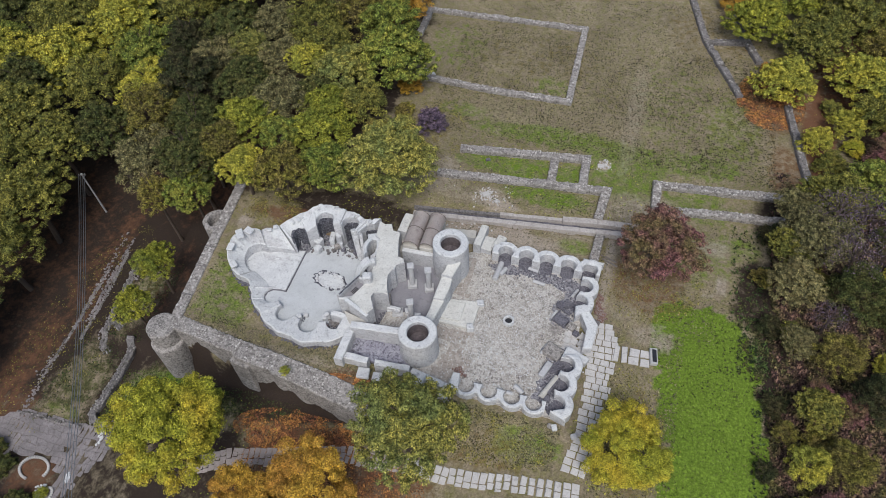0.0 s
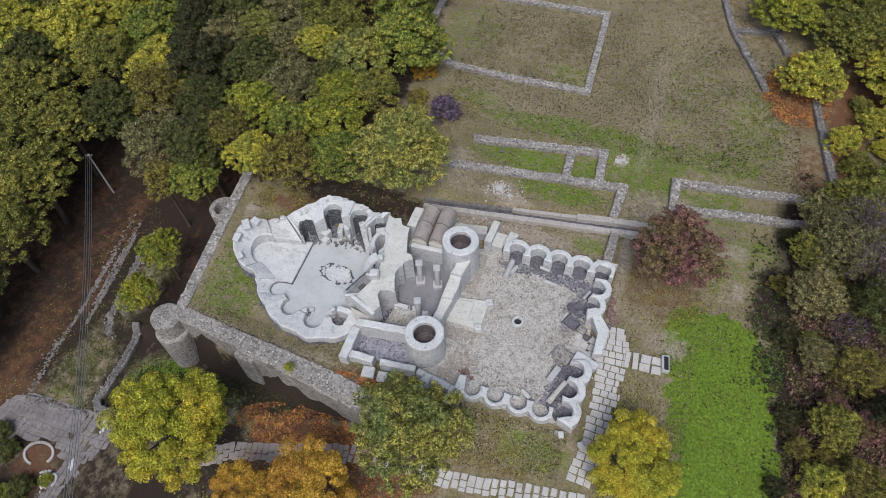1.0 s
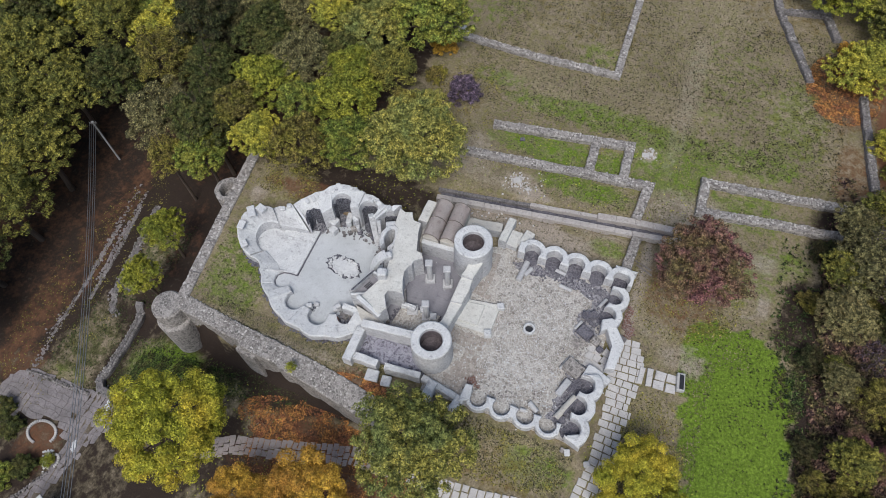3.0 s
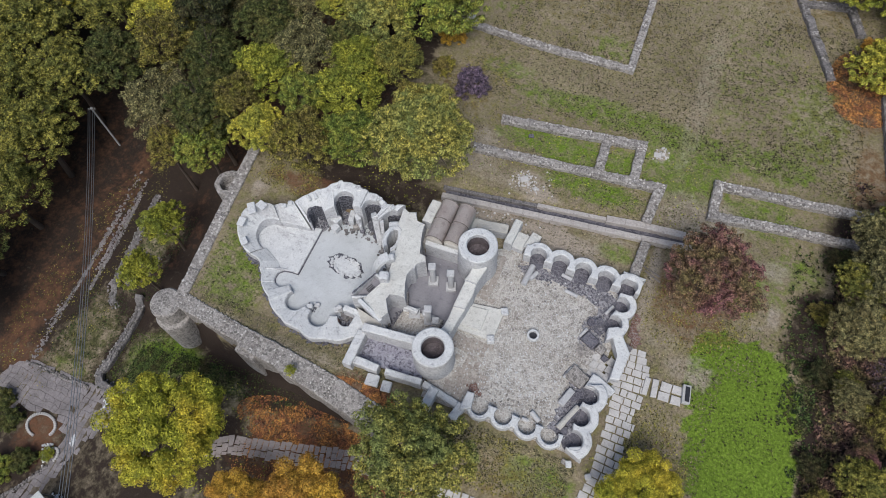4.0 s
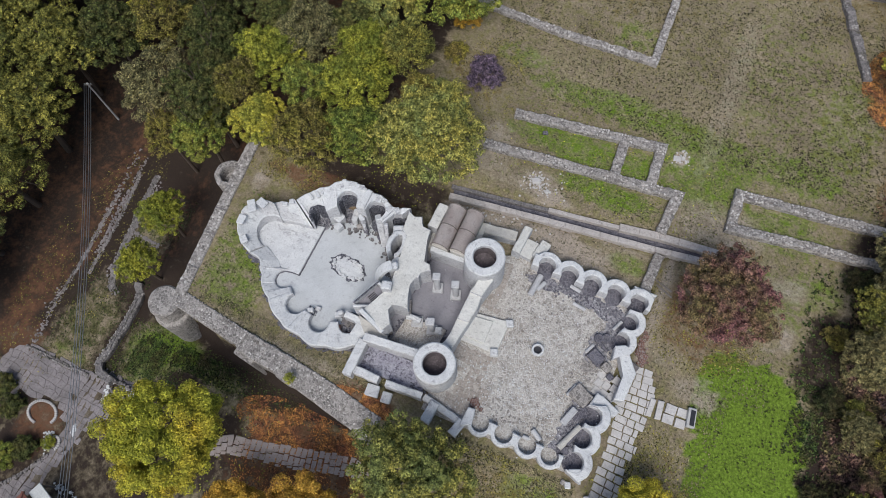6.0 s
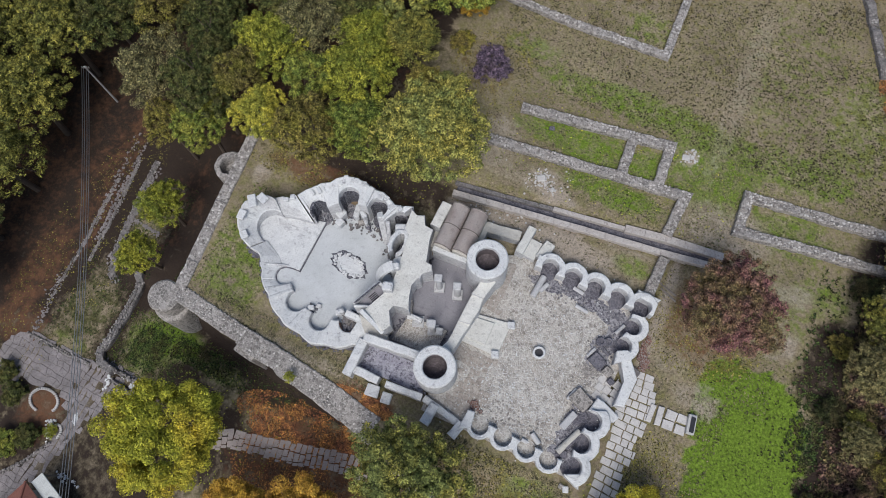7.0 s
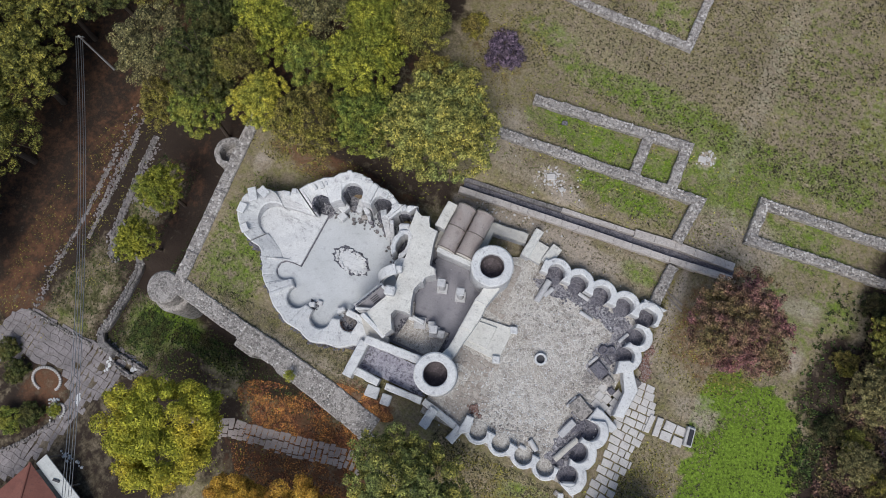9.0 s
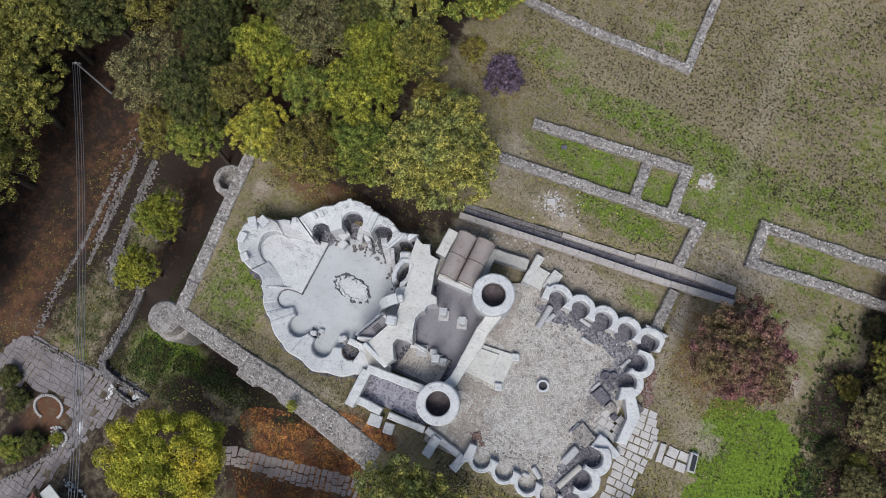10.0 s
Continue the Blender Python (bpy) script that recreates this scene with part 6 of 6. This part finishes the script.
def ring_bed(cx, cy, rx, ry, count, gap, label):
    ob = thing("stone_ring_bed", label, "flower bed", "stone rings")
    for k in range(count):
        a = radians(gap + (360 - 2 * gap) * k / (count - 1) - 60)
        x, y = cx + rx * math.cos(a), cy + ry * math.sin(a)
        bm = bmesh.new()
        block(bm, 0, 0, -0.1, 0.20, 0.12, 0.28, 0, 0.03, 0.02, seed=k)
        p = part("edge_stone", bm, PAVE, ob)
        p.matrix_world = pose(x, y, ground_z(x, y), 0, 0, math.degrees(a))


ring_bed(-31.6, -17.1, 1.15, 0.82, 30, 38, "oval ring of pale edge stones round bare soil")
ring_bed(-29.35, -18.55, 0.5, 0.5, 18, 30, "small ring of pale edge stones round a bush")


# ---- the house corner below, the pole and its wires ----
def build_house():
    ob = thing("house", "house corner with a red hipped roof and a pale canopy", "house", at=(-26.08, -25.8, -7.2))
    o = Vector((-26.08, -25.8, -7.2))

    def put(name, bm, m, label=""):
        p = part(name, bm, m, ob, label)
        p.location = -o
        return p

    m = pose(-26.08, -25.8, 0, 0, 0, -20)
    bm = bmesh.new()
    block(bm, -26.08, -25.8, -8.8, 5.2, 6.2, 4.7, -20, 0.02)
    put("wall", bm, PAINT)
    bm = bmesh.new()
    low = [m @ Vector(p) for p in ((-3.0, -3.5, -4.0), (3.0, -3.5, -4.0), (3.0, 3.5, -4.0), (-3.0, 3.5, -4.0))]
    ridge = [m @ Vector(p) for p in ((0, -1.0, -2.6), (0, 1.0, -2.6))]
    v = [bm.verts.new(p) for p in low + ridge]
    for f in ((0, 1, 4), (1, 2, 5, 4), (2, 3, 5), (3, 0, 4, 5), (3, 2, 1, 0)):
        bm.faces.new([v[i] for i in f])
    put("roof", bm, TILE_RED)
    for a, b in ((low[3], ridge[1]), (low[2], ridge[1]), (ridge[0], ridge[1])):
        bm = bmesh.new()
        tube(bm, [a, b], 0.09, 0.09, 6)
        put("ridge_cap", bm, TILE_RED)
    bm = bmesh.new()
    c = m @ Vector((-0.4, 4.05, 0))
    block(bm, c.x, c.y, -4.4, 4.8, 0.9, 0.1, -20, 0.02)
    put("canopy", bm, PAINT, "pale flat canopy along the eaves")
    for q in ((-2.6, 4.4), (0.0, 4.4), (1.8, 4.4)):
        c = m @ Vector((*q, 0))
        bm = bmesh.new()
        block(bm, c.x, c.y, -8.3, 0.1, 0.1, 3.9, -20, 0.01)
        put("canopy_post", bm, WOOD)
    bm = bmesh.new()
    c = m @ Vector((-0.9, 4.0, 0))
    block(bm, c.x, c.y, -4.3, 0.5, 0.16, 0.1, 10, 0.02)
    put("vent", bm, GRATE, "small dark vent on the canopy")


build_house()


# crazy paving along the western side of the courtyard, and planks beside the tie wall
r = random.Random(61)
GRID = {(i, j): (-5.0 + i * 0.36 + r.uniform(-0.1, 0.1), -5.6 + j * 0.35 + r.uniform(-0.1, 0.1)) for i in range(13) for j in range(32)}
yard_floor = bpy.data.objects["courtyard_floor"]
for i in range(12):
    for j in range(31):
        q = [GRID[i, j], GRID[i + 1, j], GRID[i + 1, j + 1], GRID[i, j + 1]]
        cx, cy = sum(p[0] for p in q) / 4, sum(p[1] for p in q) / 4
        edge = -3.1 + 1.6 * jit(cy, 3.0, 0.5) + (1.1 if cy < -1.5 else 0.0)
        if cx > edge or -1.4 < cy < 1.3 or math.hypot(cx + 5.4, cy + 3.7) < 1.5 or math.hypot(cx + 5.22, cy - 3.62) < 1.5 or cx < -4.85 or r.random() < 0.12 or cy > 5.0:
            continue
        bm = bmesh.new()
        pts = []
        for a, b in zip(q, q[1:] + q[:1]):  # each corner cut, so that the stones are many-sided
            for t in (0.16, 0.84):
                pts.append(((a[0] + (b[0] - a[0]) * t - cx) * 0.94, (a[1] + (b[1] - a[1]) * t - cy) * 0.94))
        slab(bm, pts, -0.06, 0.03, 0.012)
        ob = part("paving_stone", bm, FLAG, yard_floor)
        ob.location = (cx, cy, r.uniform(-0.01, 0.012))
for x, y, turn in ((6.0, 7.55, -18), (6.15, 7.2, -22)):
    stone(x, y, 1.3, 0.12, 0.06, turn, WOOD, "weathered board lying on bare earth", "board", "loose boards", ground_z(x, y), "board")

# ---- the pole and its wires ----
pole = thing("utility_pole", "slim pale utility pole with a crossarm at the wood's edge", "pole", at=(-41.2, 6.55, -7.6))
bm = bmesh.new()
tube(bm, [(0, 0, -0.3), (0, 0, 2.5), (0, 0, 5.2)], 0.10, 0.065, 10)
part("shaft", bm, CONCRETE, pole)
bm = bmesh.new()
block(bm, 0, 0, 4.95, 0.66, 0.1, 0.1, 24, 0.01)
part("crossarm", bm, WOOD, pole)
for k, off in enumerate((-0.26, -0.1, 0.1, 0.26)):
    a = Vector((-41.2 + off * math.cos(radians(24)), 6.55 + off * math.sin(radians(24)), -2.45))
    b = Vector((-22.4 + off * 0.9, -20.6 + off * 0.6, 0.2))
    bm = bmesh.new()
    tube(bm, [a.lerp(b, t / 24) + Vector((0, 0, -1.0 * 4 * (t / 24) * (1 - t / 24))) for t in range(25)], 0.022, 0.022, 5)
    tagged(part("power_wire", bm, WIRE), "thin pale sagging wire above the valley", "wire", "power wires")
    bm = bmesh.new()
    turned(bm, [(0.02, 0), (0.045, 0.05), (0.03, 0.12), (0.01, 0.14)], 8, (a.x + 41.2, a.y - 6.55, 5.04))
    part("insulator", bm, PAINT, pole)


# ---- what nobody could count: leaves on the ground, tufts, grass ----
def flat_bits(name, label, category, zones, count, size, material, seed, rise=0.03, lawn_only=False):
    """Small curled leaves lying on the ground."""
    r = random.Random(seed)
    verts, faces = [], []
    while len(faces) < count:
        x, y, rx, ry = r.choice(zones)
        a, q = r.uniform(0, 6.283), math.sqrt(r.random())
        x, y = x + rx * q * math.cos(a), y + ry * q * math.sin(a)
        if jit(x, y, 0.7, seed) < r.uniform(-0.45, 0.35):
            continue
        if -21.5 < x < 5.4 and abs(y) < 5.9 and (x > -11 or math.hypot(x + 14, y) < 5.6):
            continue
        s, t = size * r.uniform(0.5, 1.3), r.uniform(0, 6.283)
        z = ground_z(x, y) + rise
        u, w = Vector((math.cos(t), math.sin(t), r.uniform(-0.3, 0.3))) * s, Vector((-math.sin(t), math.cos(t), r.uniform(-0.3, 0.3))) * s * 0.6
        p, k = Vector((x, y, z)), len(verts)
        verts += [p - u, p - w, p + u, p + w]
        faces.append((k, k + 1, k + 2, k + 3))
    me = bpy.data.meshes.new(name)
    me.from_pydata(verts, [], faces)
    me.materials.append(material)
    tagged(new(name, me), label, category, kind="stuff")


LITTER_LEAF = leaf_material("rust_fallen_leaves", (0.28, 0.115, 0.055), (0.46, 0.22, 0.065), (0.22, 0.09, 0.05), 0.0, 1.1, 0.1)
flat_bits("orange_fallen_leaves", "orange fallen leaves below the southern wall", "fallen leaves", [(-9, -13.5, 7, 3.4), (-12, -10.6, 5.5, 1.8), (-9, -7.4, 2.4, 0.6), (17.5, 29, 3, 4)], 52000, 0.05, LITTER_LEAF, 31)
flat_bits("brown_fallen_leaves", "brown fallen leaves on the grass", "fallen leaves", [(9, 6.5, 4, 4), (9, -6, 2.4, 5), (0, -8.4, 5, 1.6), (-36, -6, 4, 12), (-20, 5.4, 5, 1.4), (26, 32, 8, 10), (-11, 17, 3, 5), (2, 24, 16, 10)], 18000, 0.055, LEAF["brown"], 32)
flat_bits("yellow_fallen_leaves", "yellow fallen leaves on the grass", "fallen leaves", [(-18, -13, 5, 4), (-13, 10, 5, 4), (9, -7, 3.5, 4), (0, 14, 9, 4)], 2200, 0.06, LEAF["lime"], 33)


def tufts(name, label, zones, count, size, material, seed):
    """Small dark tussocks: three-sided leaning blades."""
    r = random.Random(seed)
    verts, faces = [], []
    n = 0
    while n < count:
        x0, y0, x1, y1 = r.choice(zones)
        x, y = r.uniform(x0, x1), r.uniform(y0, y1)
        if jit(x, y, 0.35, seed) + 0.5 * jit(x, y, 1.1, seed) < r.uniform(-0.9, 0.5):
            continue
        n += 1
        z, s = ground_z(x, y), size * r.uniform(0.5, 1.4)
        for b in range(4):
            a = b * 1.57 + r.uniform(-0.5, 0.5)
            c, d = math.cos(a), math.sin(a)
            k = len(verts)
            verts += [(x - d * s * 0.45, y + c * s * 0.45, z - 0.02), (x + d * s * 0.45, y - c * s * 0.45, z - 0.02), (x + c * s * 0.9, y + d * s * 0.9, z + s * r.uniform(0.5, 0.9))]
            faces.append((k, k + 1, k + 2))
    me = bpy.data.meshes.new(name)
    me.from_pydata(verts, [], faces)
    me.materials.append(material)
    tagged(new(name, me), label, "grass tufts", kind="stuff")


DITCH_TUFT = leaf_material("dark_ditch_grass", (0.04, 0.07, 0.024), (0.06, 0.095, 0.03), (0.075, 0.07, 0.03))
TUFT = leaf_material("dark_tussock", (0.045, 0.05, 0.022), (0.065, 0.065, 0.03), (0.05, 0.045, 0.03))
GREEN_TUFT = leaf_material("green_grass_tuft", (0.10, 0.15, 0.03), (0.15, 0.20, 0.045), (0.14, 0.16, 0.05))
DRY_TUFT = leaf_material("dry_grass_tuft", (0.21, 0.19, 0.11), (0.27, 0.24, 0.15), (0.17, 0.16, 0.09))
tufts("dark_tussocks", "small dark tussocks dotted over meadow and lawn", [(-12, 18, 18, 42), (-12, 18, 18, 34)], 19000, 0.075, TUFT, 41)
tufts("lawn_tussocks", "small dark tussocks in the bright lawn", [(10, -12, 17.5, 6.5), (13, -2, 17, 4), (14, 0, 16.5, 3)], 330, 0.08, TUFT, 42)
tufts("court_tussocks", "dark tufts in the grass strips beside the ruin", [(-23, -5.5, -18.5, 2), (-7, 14, 4, 16.5), (-3, 11, 4.4, 13)], 420, 0.08, TUFT, 45)
tufts("green_grass", "short green grass blades", [(-23, -5.5, -18.5, 3), (10.5, -13, 17.5, 6), (-8, 11, 5, 20), (5, 11, 18, 20), (-30, -13, -20, -8)], 13000, 0.06, GREEN_TUFT, 43)
tufts("ditch_weeds", "lush green weeds in the ditch", [(-29, -12.6, -22.5, -8.4), (-24, -10.2, -19, -8.6), (-27.5, -12, -24.5, -9)], 5200, 0.075, DITCH_TUFT, 46)
tufts("ditch_grass", "dark green grass in the shady ditch", [(-22, -10.4, -11, -8.2), (-27, -9.5, -24.8, 2), (-33, -6, -29, 2), (-35, -14, -30, -6)], 6500, 0.07, DITCH_TUFT, 47)
BRAMBLE = leaf_material("brown_red_bramble", (0.10, 0.055, 0.06), (0.16, 0.10, 0.08), (0.13, 0.12, 0.05), 0.0)
tufts("bramble_scrub", "brown and reddish bramble scrub under the eastern wood", [(17.6, -16, 34, 20), (17.8, -14, 26, 12)], 16000, 0.22, BRAMBLE, 49)
tufts("wood_edge_scrub", "dark low scrub along the eastern wood", [(16.6, -10, 19, 5), (14.8, 4, 18.5, 13), (15.5, 0, 17.5, 5)], 1500, 0.13, DITCH_TUFT, 48)
tufts("dry_grass", "short dry grass blades over the meadow", [(-14, 16, 16, 36), (5.5, 2, 14, 20), (-8, 7, 6, 16), (7, -12, 12, 2), (-4, -9.5, 5, -6.6), (-22, -7, -8, -5)], 26000, 0.065, DRY_TUFT, 44)
